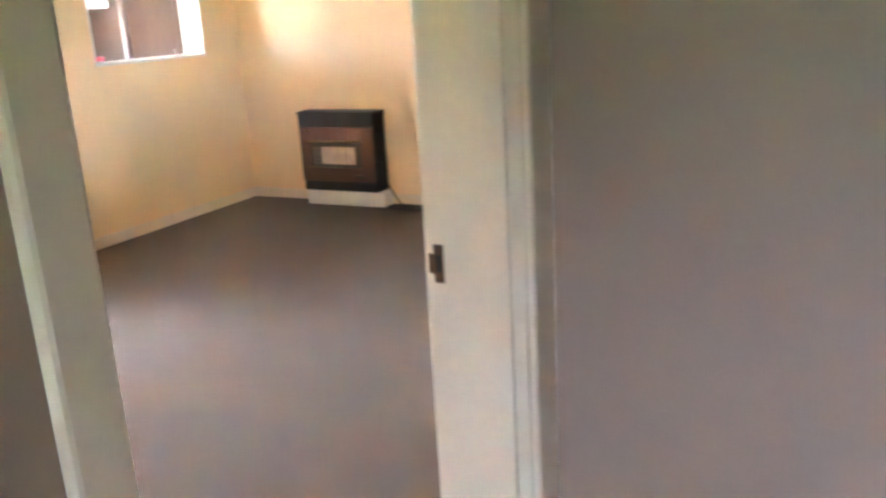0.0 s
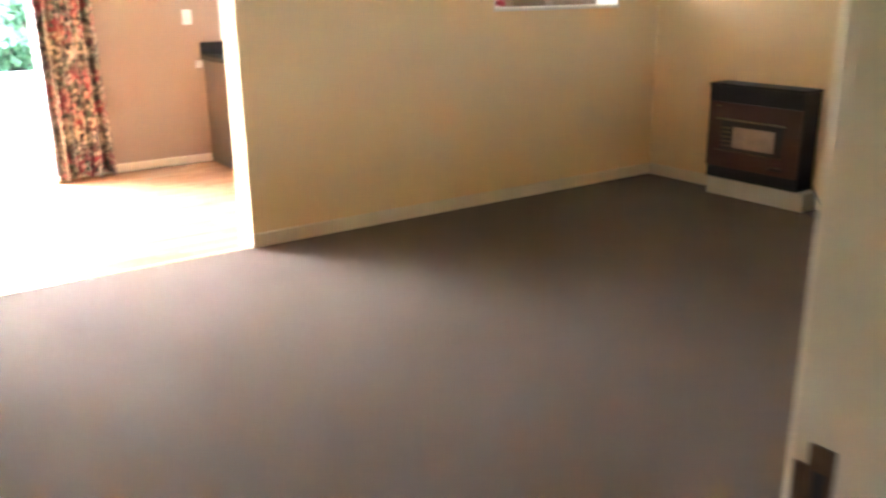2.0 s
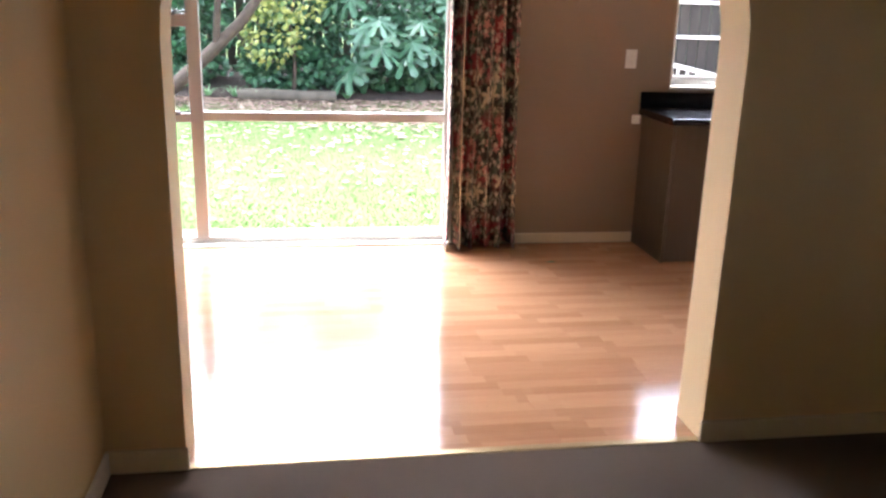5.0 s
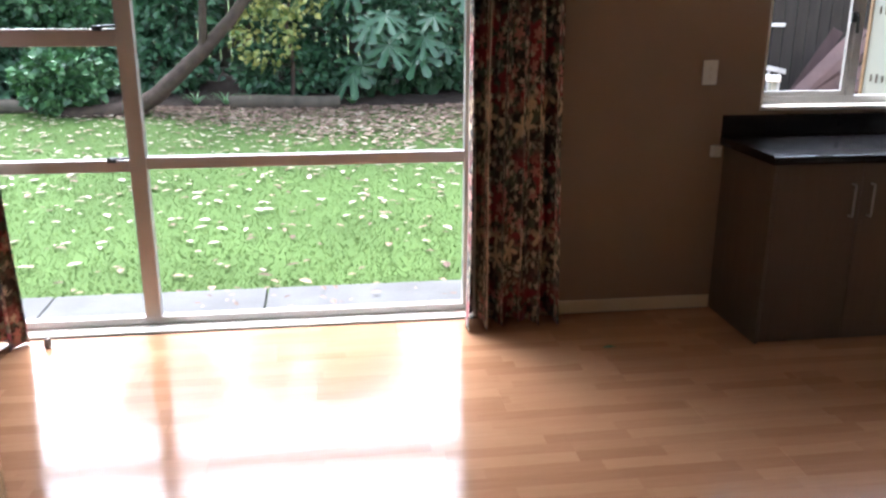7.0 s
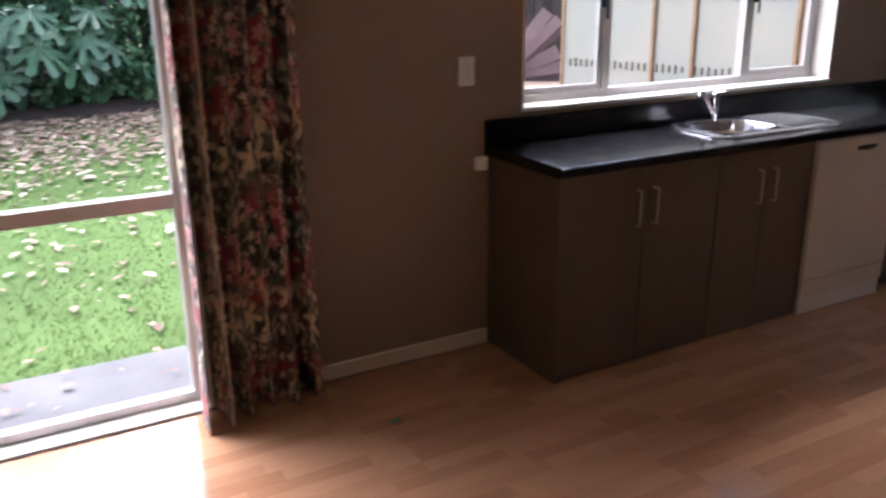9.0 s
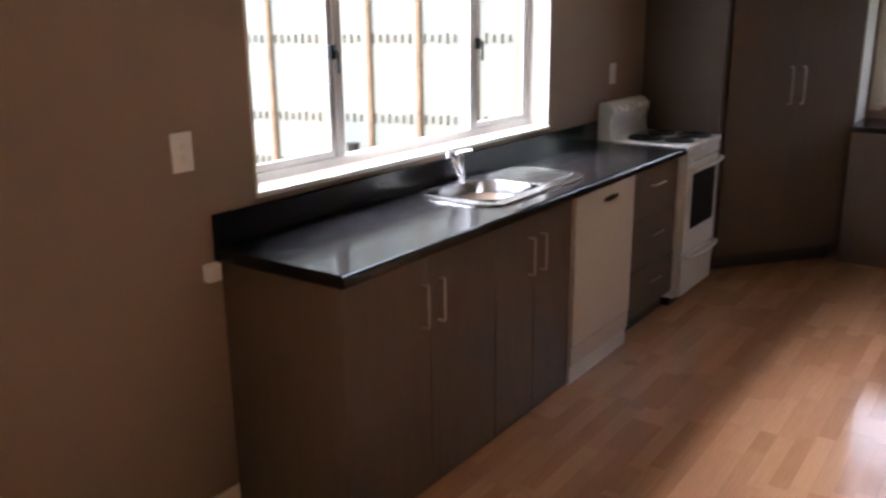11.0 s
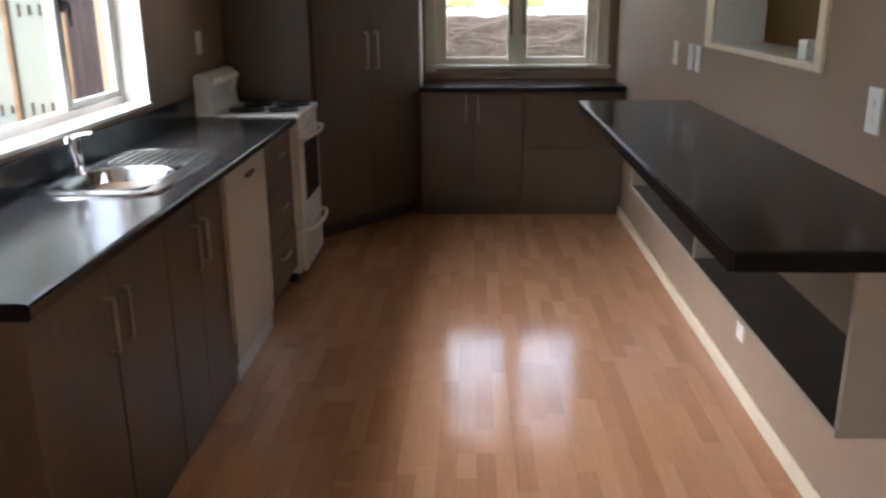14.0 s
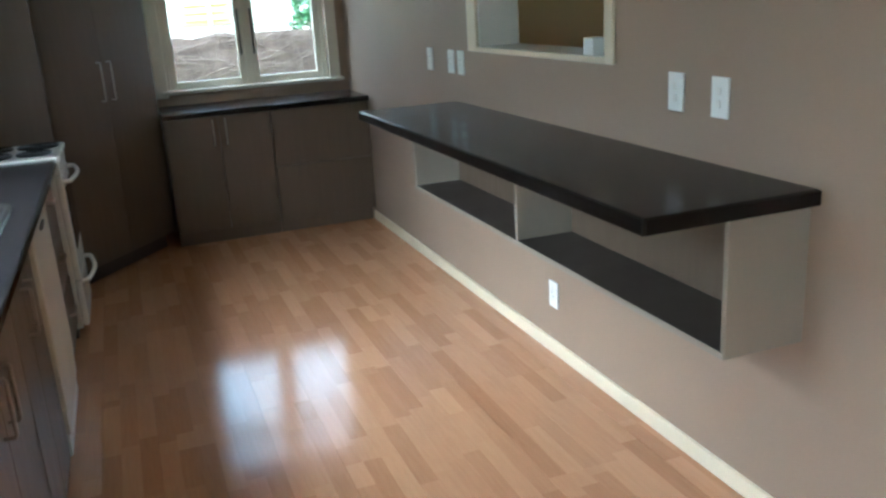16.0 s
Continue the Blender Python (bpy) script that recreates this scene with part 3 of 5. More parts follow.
cabinet_unit(3.932, 4.527, 4.215, "brown woodgrain sink cabinet with two steel bar handles")

WT = thing("worktop", "black laminate worktop with upstand and inset sink opening", "worktop", at=(XW + 0.3, 4.4, 0.85))
bm = bmesh.new()
SY0, SY1, SX0, SX1 = 4.03, 4.46, -6.42, -6.09     # bowl opening
for q in ((XW + 0.003, -5.975, 3.078, SY0), (XW + 0.003, -5.975, SY1, 5.765), (XW + 0.003, SX0, SY0, SY1), (SX1, -5.975, SY0, SY1)):
    box(bm, q[0], q[1], q[2], q[3], 0.848, 0.888)
bmesh.ops.remove_doubles(bm, verts=bm.verts, dist=0.0004)
part("top", bm, BLACKTOP, WT)
bm = bmesh.new()
prism(bm, [(-5.976, 0.849), (-5.966, 0.851), (-5.962, 0.858), (-5.962, 0.879), (-5.966, 0.886), (-5.976, 0.888)], "y", 3.074, 5.765)
part("front_edge", bm, BLACKTOP, WT)
bx("upstand", XW + 0.003, XW + 0.02, 3.078, 6.415, 0.889, 0.992, BLACKTOP, WT, 0.003)

# sink
s = thing("sink", "stainless steel sink with one bowl and a ribbed drainer", "sink", at=(-6.25, 4.4, 0.89))


def round_rect(x0, x1, y0, y1, r, n=6):
    pts = []
    for cx, cy, a0 in ((x1 - r, y1 - r, 0), (x0 + r, y1 - r, 90), (x0 + r, y0 + r, 180), (x1 - r, y0 + r, 270)):
        pts += [(cx + r * math.cos(radians(a0 + 90 * k / n)), cy + r * math.sin(radians(a0 + 90 * k / n))) for k in range(n + 1)]
    return pts


def ring(bm, outlines):
    """Skin between outlines of the same count: lists of (x, y, z)."""
    rs = [[bm.verts.new(p) for p in o] for o in outlines]
    n = len(rs[0])
    for a, b in zip(rs, rs[1:]):
        for i in range(n):
            bm.faces.new((a[i], a[(i + 1) % n], b[(i + 1) % n], b[i]))
    return rs


def rr(x0, x1, y0, y1, r, z):
    return [(x, y, z) for x, y in round_rect(x0, x1, y0, y1, r)]


bm = bmesh.new()
rs = ring(bm, [rr(-6.41, -6.10, 4.06, 4.44, 0.11, 0.8965), rr(-6.405, -6.105, 4.065, 4.435, 0.11, 0.89), rr(-6.395, -6.115, 4.075, 4.425, 0.11, 0.77), rr(-6.37, -6.14, 4.1, 4.4, 0.1, 0.745)])
bm.faces.new(rs[-1])
part("bowl", bm, STEEL, s, "", True)
bm = bmesh.new()
rs = ring(bm, [rr(-6.445, -6.045, 4.0, 4.8, 0.1, 0.8885), rr(-6.443, -6.047, 4.002, 4.798, 0.1, 0.897), rr(-6.432, -6.058, 4.013, 4.787, 0.095, 0.899), rr(-6.42, -6.07, 4.03, 4.77, 0.09, 0.8945)])
# flat of the rim round the bowl and the drainer
for q in ((-6.424, -6.41, 4.03, 4.77), (-6.1, -6.066, 4.03, 4.77), (-6.41, -6.1, 4.03, 4.06), (-6.41, -6.1, 4.44, 4.77)):
    box(bm, q[0], q[1], q[2], q[3], 0.8895, 0.8955)
part("rim", bm, STEEL, s, "bright rolled rim", True)
for i in range(9):
    x = -6.39 + i * 0.034
    bm = tube(bmesh.new(), [(x, 4.48, 0.8945), (x, 4.5, 0.8975), (x, 4.73, 0.8975), (x, 4.75, 0.8945)], 0.006, 6)
    part("drainer_rib", bm, STEEL, s, "", True)
bm = disc(bmesh.new(), -6.25, 4.25, 0.7455, 0.035, 0.003)
part("waste", bm, CHROME, s, "round chrome waste")
bx("overflow", -6.33, -6.30, 4.428, 4.431, 0.83, 0.85, BLACK, s, 0)

tp = thing("tap", "chrome mixer tap with a long spout behind the sink", "tap", at=(-6.425, 4.325, 0.898))
bm = bmesh.new()
tube(bm, [(-6.425, 4.325, 0.896), (-6.425, 4.325, 0.905), (-6.425, 4.325, 0.906), (-6.425, 4.325, 0.985)], [0.028, 0.028, 0.02, 0.02], 14)
part("body", bm, CHROME, tp, "", True)
bm = tube(bmesh.new(), [(-6.42, 4.32, 0.925), (-6.405, 4.27, 0.965), (-6.39, 4.22, 1.01), (-6.38, 4.19, 1.035), (-6.373, 4.172, 1.036), (-6.37, 4.168, 1.022)], [0.013, 0.012, 0.012, 0.013, 0.013, 0.013], 10)
part("spout", bm, CHROME, tp, "", True)
bm = tube(bmesh.new(), [(-6.425, 4.325, 0.985), (-6.425, 4.325, 1.015), (-6.42, 4.325, 1.022), (-6.36, 4.317, 1.035)], [0.02, 0.019, 0.01, 0.006], 10)
part("lever", bm, CHROME, tp, "", True)

# dishwasher
dw = thing("dishwasher", "beige-white dishwasher between the base units", "dishwasher", at=(-6.25, 4.84, 0))
DF = -5.985
bx("casing", XW + 0.03, DF - 0.03, 4.532, 5.146, 0.02, 0.845, APPLIANCE, dw)
bx("door", DF - 0.029, DF, 4.535, 5.143, 0.175, 0.84, APPLIANCE, dw, 0.006)
bx("kick_panel", DF - 0.03, DF - 0.004, 4.535, 5.143, 0.085, 0.17, APPLIANCE, dw, 0.004)
bx("plinth", DF - 0.05, DF - 0.012, 4.54, 5.14, 0.0, 0.08, WHITE, dw, 0.003, "white plinth strip")
bm = bmesh.new()
prism(bm, [(4.8, 0.79), (4.81, 0.775), (4.87, 0.77), (4.93, 0.775), (4.94, 0.79), (4.87, 0.793)], "x", DF - 0.001, DF + 0.006)
part("handle_recess", bm, DARKIN, dw, "dark finger pull")

# drawer unit
dr = thing("drawer_unit", "brown woodgrain unit with three drawers beside the stove", "drawers", at=(-6.25, 5.46, 0))
bx("body", XW + 0.004, FX - 0.02, 5.15, 5.762, 0.09, 0.845, CABINET, dr)
bx("kickboard", XW + 0.1, FX - 0.05, 5.15, 5.762, 0.0, 0.089, DARKIN, dr)
for z0, z1 in ((0.1, 0.335), (0.34, 0.59), (0.595, 0.842)):
    q = bx("drawer_front", FX - 0.0185, FX + (0.004 if z0 < 0.2 else 0), 5.155, 5.757, z0, z1, CABINET, dr, 0.0025)
    bar_handle(q, (FX - 0.001, 5.39, (z0 + z1) / 2 + 0.03), (FX - 0.001, 5.53, (z0 + z1) / 2 + 0.03), (0.028, 0, 0))

# stove
st = thing("stove", "white freestanding electric stove with four hotplates", "stove", at=(-6.2, 6.07, 0))
T0, T1, SF = 5.765, 6.285, -5.952
bx("body", XW + 0.03, SF - 0.03, T0, T1, 0.05, 0.865, ENAMEL, st, 0.004)
bx("plinth", XW + 0.05, SF - 0.06, T0 + 0.01, T1 - 0.01, 0.0, 0.05, BLACK, st)
bx("hob", XW + 0.03, SF + 0.005, T0 - 0.004, T1 + 0.004, 0.866, 0.898, ENAMEL, st, 0.008)
bm = prism(bmesh.new(), [(XW + 0.022, 0.866), (XW + 0.115, 0.9), (XW + 0.095, 0.93), (XW + 0.09, 0.975), (XW + 0.112, 1.025), (XW + 0.115, 1.05), (XW + 0.09, 1.088), (XW + 0.05, 1.1), (XW + 0.022, 1.09)], "y", T0, T1)
bmesh.ops.bevel(bm, geom=list(bm.edges), offset=0.006, segments=2, affect="EDGES")
part("backguard", bm, ENAMEL, st, "moulded white control backguard", True)
for y in (T0 + 0.08, T0 + 0.17, T0 + 0.27, T0 + 0.37, T0 + 0.46):
    bm = tube(bmesh.new(), [(XW + 0.094, y, 1.04), (XW + 0.112, y, 1.056), (XW + 0.124, y, 1.068)], [0.018, 0.018, 0.015], 12)
    part("knob", bm, PLASTIC, st, "", True)
for x, y, r in ((-6.25, T0 + 0.14, 0.09), (-6.25, T0 + 0.38, 0.075), (-6.06, T0 + 0.14, 0.075), (-6.06, T0 + 0.38, 0.09)):
    bm = bmesh.new()
    for q in range(4):
        rr0 = r * (1 - 0.24 * q)
        tube(bm, [(x + rr0 * math.cos(a), y + rr0 * math.sin(a), 0.904) for a in (2 * math.pi * i / 24 for i in range(25))], 0.0065, 6, False)
    disc(bm, x, y, 0.8985, r * 1.05, 0.002)
    part("hotplate", bm, BLACK, st, "black coil hotplate", True)
od = bx("oven_door", SF - 0.029, SF, T0 + 0.006, T1 - 0.006, 0.295, 0.8, ENAMEL, st, 0.008)
bx("oven_window", SF - 0.002, SF + 0.004, T0 + 0.09, T1 - 0.06, 0.43, 0.735, OVENGLASS, od, 0.003, "dark glass oven window")
bx("drawer", SF - 0.029, SF, T0 + 0.006, T1 - 0.006, 0.06, 0.285, ENAMEL, st, 0.008)
bx("control_strip", SF - 0.029, SF - 0.004, T0 + 0.002, T1 - 0.002, 0.806, 0.865, ENAMEL, st, 0.004)
for z in (0.775, 0.285):
    pts = [(SF - 0.004, T0 + 0.02, z), (SF + 0.03, T0 + 0.03, z)] + [(SF + 0.03 + 0.025 * math.sin(math.pi * i / 8), T0 + 0.03 + (T1 - T0 - 0.06) * i / 8, z) for i in range(1, 8)] + [(SF + 0.03, T1 - 0.03, z), (SF - 0.004, T1 - 0.02, z)]
    part("handle", tube(bmesh.new(), pts, 0.011, 8), ENAMEL, st, "curved white handle", True)

# tall corner pantry
pa = thing("pantry", "tall brown woodgrain corner pantry with angled doors", "pantry", at=(-6.2, 7.1, 0))
bx("side_panel", XW + 0.004, -6.005, 6.42, 6.438, 0.0, 2.3, CABINET, pa)
A, B = Vector((-6.005, 6.53)), Vector((-5.425, 7.27))
bm = prism(bmesh.new(), [(XW + 0.004, 6.439), (-6.03, 6.439), (-6.03, 6.555), (B.x - 0.025, B.y + 0.02), (-5.44, YN - 0.003), (XW + 0.004, YN - 0.003)], "z", 0.1, 2.3)
part("body", bm, CABINET, pa)
bm = prism(bmesh.new(), [(XW + 0.05, 6.5), (-6.06, 6.57), (-5.5, 7.29), (-5.5, YN - 0.05), (XW + 0.05, YN - 0.05)], "z", 0.0, 0.099)
part("kickboard", bm, DARKIN, pa)
dirv = (B - A).normalized()
nrm = Vector((dirv.y, -dirv.x))
tl = (B - A).length
for u0, u1, z0, z1, hu, hz in ((0.002, tl / 2 - 0.001, 0.105, 2.28, tl / 2 - 0.045, (1.03, 1.25)), (tl / 2 + 0.001, tl - 0.002, 0.105, 2.28, tl / 2 + 0.045, (1.03, 1.25))):
    q0, q1 = A + dirv * u0, A + dirv * u1
    bm = prism(bmesh.new(), [(q0.x, q0.y), (q1.x, q1.y), (q1.x - nrm.x * 0.018, q1.y - nrm.y * 0.018), (q0.x - nrm.x * 0.018, q0.y - nrm.y * 0.018)], "z", z0, z1)
    dd = part("door", bm, CABINET, pa)
    hp = A + dirv * hu
    bar_handle(dd, (hp.x, hp.y, hz[0]), (hp.x, hp.y, hz[1]), (nrm.x * 0.03, nrm.y * 0.03, 0))
bx("filler", -5.444, -5.424, 7.29, YN - 0.003, 0.886, 2.3, WHITE, pa, 0.002, "pale edge strip")

# end units below the window
FY = 7.165
e1 = thing("base_cabinet", "brown woodgrain base cabinet below the end window", "cabinet", "base cabinets below the end window", (-5.1, 7.4, 0))
bx("body", -5.42, -4.74, FY + 0.02, YN - 0.004, 0.09, 0.845, CABINET, e1)
bx("kickboard", -5.42, -4.74, FY + 0.05, FY + 0.066, 0.0, 0.089, CABINET, e1)
for a, b, hx in ((-5.405, -5.078, -5.115), (-5.075, -4.742, -5.035)):
    d2 = bx("door", a, b, FY, FY + 0.0185, 0.095, 0.842, CABINET, e1, 0.0025)
    bar_handle(d2, (hx, FY + 0.001, 0.66), (hx, FY + 0.001, 0.82), (0, -0.03, 0))
e2 = thing("base_cabinet", "brown woodgrain drawer cabinet in the corner below the end window", "cabinet", "base cabinets below the end window", (-4.4, 7.4, 0))
bx("body", -4.737, XK - 0.004, FY + 0.02, YN - 0.004, 0.09, 0.845, CABINET, e2)
bx("kickboard", -4.737, XK - 0.02, FY + 0.05, FY + 0.066, 0.0, 0.089, CABINET, e2)
for z0, z1 in ((0.095, 0.465), (0.468, 0.842)):
    bx("drawer_front", -4.735, XK - 0.006, FY, FY + 0.0185, z0, z1, CABINET, e2, 0.0025)
ew = thing("worktop", "black laminate worktop below the end window", "worktop", at=(-4.73, 7.45, 0.85))
bx("top", -5.423, XK - 0.004, FY - 0.032, YN - 0.004, 0.848, 0.885, BLACKTOP, ew, 0.006)

# range hood above the stove
rh = thing("range_hood", "white enamel range hood fixed to the wall above the stove", "range hood", at=(-6.3, 6.045, 1.71))
bm = prism(bmesh.new(), [(XW + 0.002, 1.725), (-6.03, 1.725), (-6.03, 1.765), (-6.2, 1.9), (-6.2, 2.3), (XW + 0.002, 2.3)][::-1], "y", 5.775, 6.315)
part("body", bm, ENAMEL, rh)
bm = bmesh.new()
for q in ((XW + 0.004, -6.03, 5.775, 5.787), (XW + 0.004, -6.03, 6.303, 6.315), (-6.042, -6.03, 5.7875, 6.3025)):
    box(bm, q[0], q[1], q[2], q[3], 1.703, 1.7245, 0.002)
part("lip", bm, ENAMEL, rh, "folded white lip")
bx("filter", XW + 0.08, -6.09, 5.83, 6.26, 1.712, 1.7245, STEEL, rh, 0.003, "grey metal grease filter")

# breakfast bar with open shelves
bb = thing("breakfast_bar", "black laminate breakfast bar fixed to the wall", "breakfast bar", at=(-4.3, 4.3, 0.95))
bx("top", -4.572, XK - 0.003, 3.1, 5.5, 0.954, 0.993, BARTOP, bb, 0.004)
bx("front_edge", -4.58, -4.5725, 3.092, 5.5, 0.952, 0.992, BARTOP, bb, 0.0035)
bx("end_edge", -4.5725, XK - 0.003, 3.092, 3.0995, 0.952, 0.992, BARTOP, bb, 0.0035)
OUT = mat("taupe_shelf_laminate", (0.3, 0.25, 0.19), 0.45, vary=0.06, scale=3, grain=80)
sh = thing("wall_shelf", "open two-bay shelf unit below the breakfast bar", "shelf", at=(-4.17, 4.3, 0.575))
SXF = -4.312
bx("bottom", SXF, XK - 0.004, 3.142, 5.49, 0.575, 0.593, DARKIN, sh, 0.002, "dark brown bottom shelf")
bx("back", XK - 0.018, XK - 0.004, 3.142, 5.49, 0.5935, 0.934, CABINET, sh, 0.001)
bx("end_panel", SXF, XK - 0.004, 3.124, 3.1415, 0.575, 0.951, OUT, sh, 0.002, "taupe end panel")
bx("end_panel", SXF, XK - 0.004, 5.4905, 5.508, 0.575, 0.951, OUT, sh, 0.002, "taupe end panel")
bx("divider", SXF, XK - 0.0185, 4.322, 4.34, 0.5935, 0.934, OUT, sh, 0.002, "taupe divider")
bx("top_rail", SXF, XK - 0.004, 3.142, 5.49, 0.9345, 0.951, DARKIN, sh, 0.001)
bx("edge_strip", SXF - 0.004, SXF - 0.0003, 3.124, 5.508, 0.575, 0.594, OUT, sh, 0.001, "taupe edge strip")

# ---- switches and sockets ----
def plate(label, category, rockers, m):
    """A wall plate in its own space: it lies on the plane x = 0 and faces along +x."""
    t = thing("wall_switch" if category == "switch" else "power_socket", label, category, "white plates on the walls")
    bx("plate", 0.0005, 0.009, -0.037, 0.037, -0.058, 0.058, PLASTIC, t, 0.003)
    for z in rockers:
        bx("rocker", 0.0092, 0.0125, -0.008, 0.008, z - 0.011, z + 0.011, WHITE, t, 0.001)
    if category == "socket":
        for y, z, a in ((-0.008, 0.012, 25), (0.008, 0.012, -25), (0, -0.008, 0)):
            bm = box(bmesh.new(), 0.0088, 0.0096, -0.0015, 0.0015, -0.005, 0.005)
            bmesh.ops.rotate(bm, verts=bm.verts, matrix=Matrix.Rotation(radians(a), 3, "X"))
            bmesh.ops.translate(bm, verts=bm.verts, vec=(0, y, z))
            part("slot", bm, BLACK, t)
    t.matrix_basis = m
    return t


sw = plate("white double light switch on the taupe wall", "switch", (0.018, -0.018), pose(XW, 2.992, 1.195))
copy_thing(sw, pose(XK, 3.69, 1.184, 0, 0, 180))
copy_thing(sw, pose(XK, 3.485, 1.184, 0, 0, 180))
so = plate("white power socket on the taupe wall", "socket", (0.036,), pose(XK, 4.51, 0.27, 0, 0, 180))
for y in (5.86, 5.555, 5.425):
    q = copy_thing(so, pose(XK, y, 1.185, 0, 0, 180))
copy_thing(so, pose(XW, 5.98, 1.24))
copy_thing(so, pose(-1.86, LN, 0.93, 0, 0, -90))
jb = thing("junction_box", "small white junction box below the worktop end", "junction box", at=(XW, 3.05, 0.81))
bx("cover", XW + 0.0005, XW + 0.035, 3.03, 3.078, 0.79, 0.845, PLASTIC, jb, 0.005)

# ---- gas heater ----
BROWN = mat("brown_enamel", (0.1, 0.04, 0.025), 0.35, vary=0.15, scale=6, bump=0.04)
RADIANT = mat("pale_radiant_clay", (0.6, 0.42, 0.32), 0.8, vary=0.2, scale=14, grain=90, bump=0.4)
gh = thing("gas_heater", "brown and black wall gas heater on a white plinth", "heater", at=(-2.75, 5.5, 0.1))
GX0, GX1, GY = -3.19, -2.49, 5.437
bx("casing", GX0, GX1, GY + 0.02, LN - 0.002, 0.12, 0.745, BLACK, gh, 0.006)
bx("top", GX0 - 0.006, GX1 + 0.006, GY - 0.002, LN - 0.002, 0.746, 0.765, BLACK, gh, 0.005)
bx("grille", GX0, GX1, GY + 0.004, GY + 0.019, 0.645, 0.745, BLACK, gh, 0.003)
for i in range(5):
    bx("grille_slat", GX0 + 0.02, GX1 - 0.02, GY - 0.002, GY + 0.0035, 0.657 + i * 0.018, 0.665 + i * 0.018, BLACK, gh, 0.001)
fx0, fx1, fz0, fz1 = GX0 + 0.1, GX1 - 0.12, 0.32, 0.53
for q in ((GX0 + 0.004, fx0, 0.205, 0.642), (fx1, GX1 - 0.004, 0.205, 0.642), (fx0, fx1, 0.205, fz0), (fx0, fx1, fz1, 0.642)):
    bx("front_panel", q[0], q[1], GY, GY + 0.0195, q[2], q[3], BROWN, gh, 0.003)
bx("base", GX0 + 0.012, GX1 - 0.012, GY + 0.012, GY + 0.0195, 0.125, 0.203, BLACK, gh, 0.003)
for q in ((fx0, fx1, fz1 - 0.006, fz1 + 0.008), (fx0, fx1, fz0 - 0.004, fz0 + 0.004)):
    bx("trim_bar", q[0] - 0.03, q[1] + 0.02, GY - 0.01, GY - 0.0005, q[2], q[3], STEEL, gh, 0.002, "thin bright trim bar")
bx("firebox", fx0 + 0.002, fx1 - 0.002, GY + 0.015, GY + 0.019, fz0 + 0.002, fz1 - 0.008, DARKIN, gh, 0)
for i in range(4):
    a = fx0 + 0.1 + i * (fx1 - fx0 - 0.16) / 4
    bx("radiant", a, a + (fx1 - fx0 - 0.16) / 4 - 0.004, GY + 0.003, GY + 0.0148, fz0 + 0.025, fz1 - 0.045, RADIANT, gh, 0.003, "pale clay radiant")
for i in range(5):
    bx("guard_bar", fx0 + 0.01, fx0 + 0.085, GY + 0.004, GY + 0.008, fz0 + 0.03 + i * 0.03, fz0 + 0.036 + i * 0.03, STEEL, gh, 0.001)
bx("badge", GX0 + 0.5, GX0 + 0.6, GY - 0.004, GY - 0.0002, 0.235, 0.262, CHROME, gh, 0.003, "small bright badge")
bx("badge", GX0 + 0.06, GX0 + 0.1, GY - 0.003, GY - 0.0002, 0.61, 0.622, CHROME, gh, 0.001)
tagged(bx("plinth", GX0 + 0.01, GX1 + 0.05, GY + 0.025, LN - 0.018, 0.0, 0.118, WHITE, bev=0.005), "white painted plinth block below the gas heater", "plinth")
cb = thing("cable", "dark coiled cable on the carpet beside the heater", "cable", at=(-2.1, 5.4, 0))
pts = [(-2.47, 5.58, 0.17), (-2.42, 5.57, 0.1), (-2.33, 5.52, 0.03), (-2.2, 5.47, 0.008)]
pts += [(-2.18 + 0.14 * math.cos(a) * (1 + 0.05 * a), 5.42 + 0.055 * math.sin(a), 0.008 + 0.002 * a) for a in (1.2 + 0.35 * i for i in range(1, 30))]
pts += [(-1.98, 5.48, 0.012), (-1.85, 5.54, 0.014), (-1.7, 5.58, 0.03), (-1.5, 5.6, 0.04)]
part("cord", tube(bmesh.new(), pts, 0.006, 6), mat("grey_cable", (0.05, 0.04, 0.035), 0.5), cb, "", True)

# little things on the plank floor
tagged(part("door_stop_knob", tube(bmesh.new(), [(-6.385, -0.124, 0.0), (-6.385, -0.124, 0.02), (-6.385, -0.124, 0.045)], [0.014, 0.018, 0.012], 12), mat("grey_rubber", (0.3, 0.29, 0.27), 0.6), soft=True), "small grey rubber door stop on the floor", "door stop")
# ---- outdoors ----
def leaf_mat(name, a, b, rough=0.5):
    """Leaves that differ from one to the next."""
    m = bpy.data.materials.new(name)
    t, bs = nodes_of(m)
    g = t.nodes.new("ShaderNodeNewGeometry")
    r = t.nodes.new("ShaderNodeValToRGB")
    r.color_ramp.elements[0].color = (*a, 1)
    r.color_ramp.elements[1].color = (*b, 1)
    t.links.new(g.outputs["Random Per Island"], r.inputs[0])
    t.links.new(r.outputs[0], bs.inputs["Base Color"])
    bs.inputs["Roughness"].default_value = rough
    bs.inputs["Transmission Weight"].default_value = 0.0
    return m


def ground_z(x, y):
    """The lawn rises gently away from the house."""
    if x > -7.5:
        return -0.16
    u = min((-7.5 - x) / 5.5, 1.0)
    return -0.16 + 0.36 * u + 0.012 * math.sin(x * 1.7 + y) * u + (0.12 * min((-13.0 - x) / 2, 1) if x < -13 else 0)


def grass_mat():
    m = mat("lawn_turf", (0.095, 0.158, 0.04), 0.9, vary=0.2, scale=1.2, grain=45, bump=0.3, dist=0.01, spec=0.2)
    return m


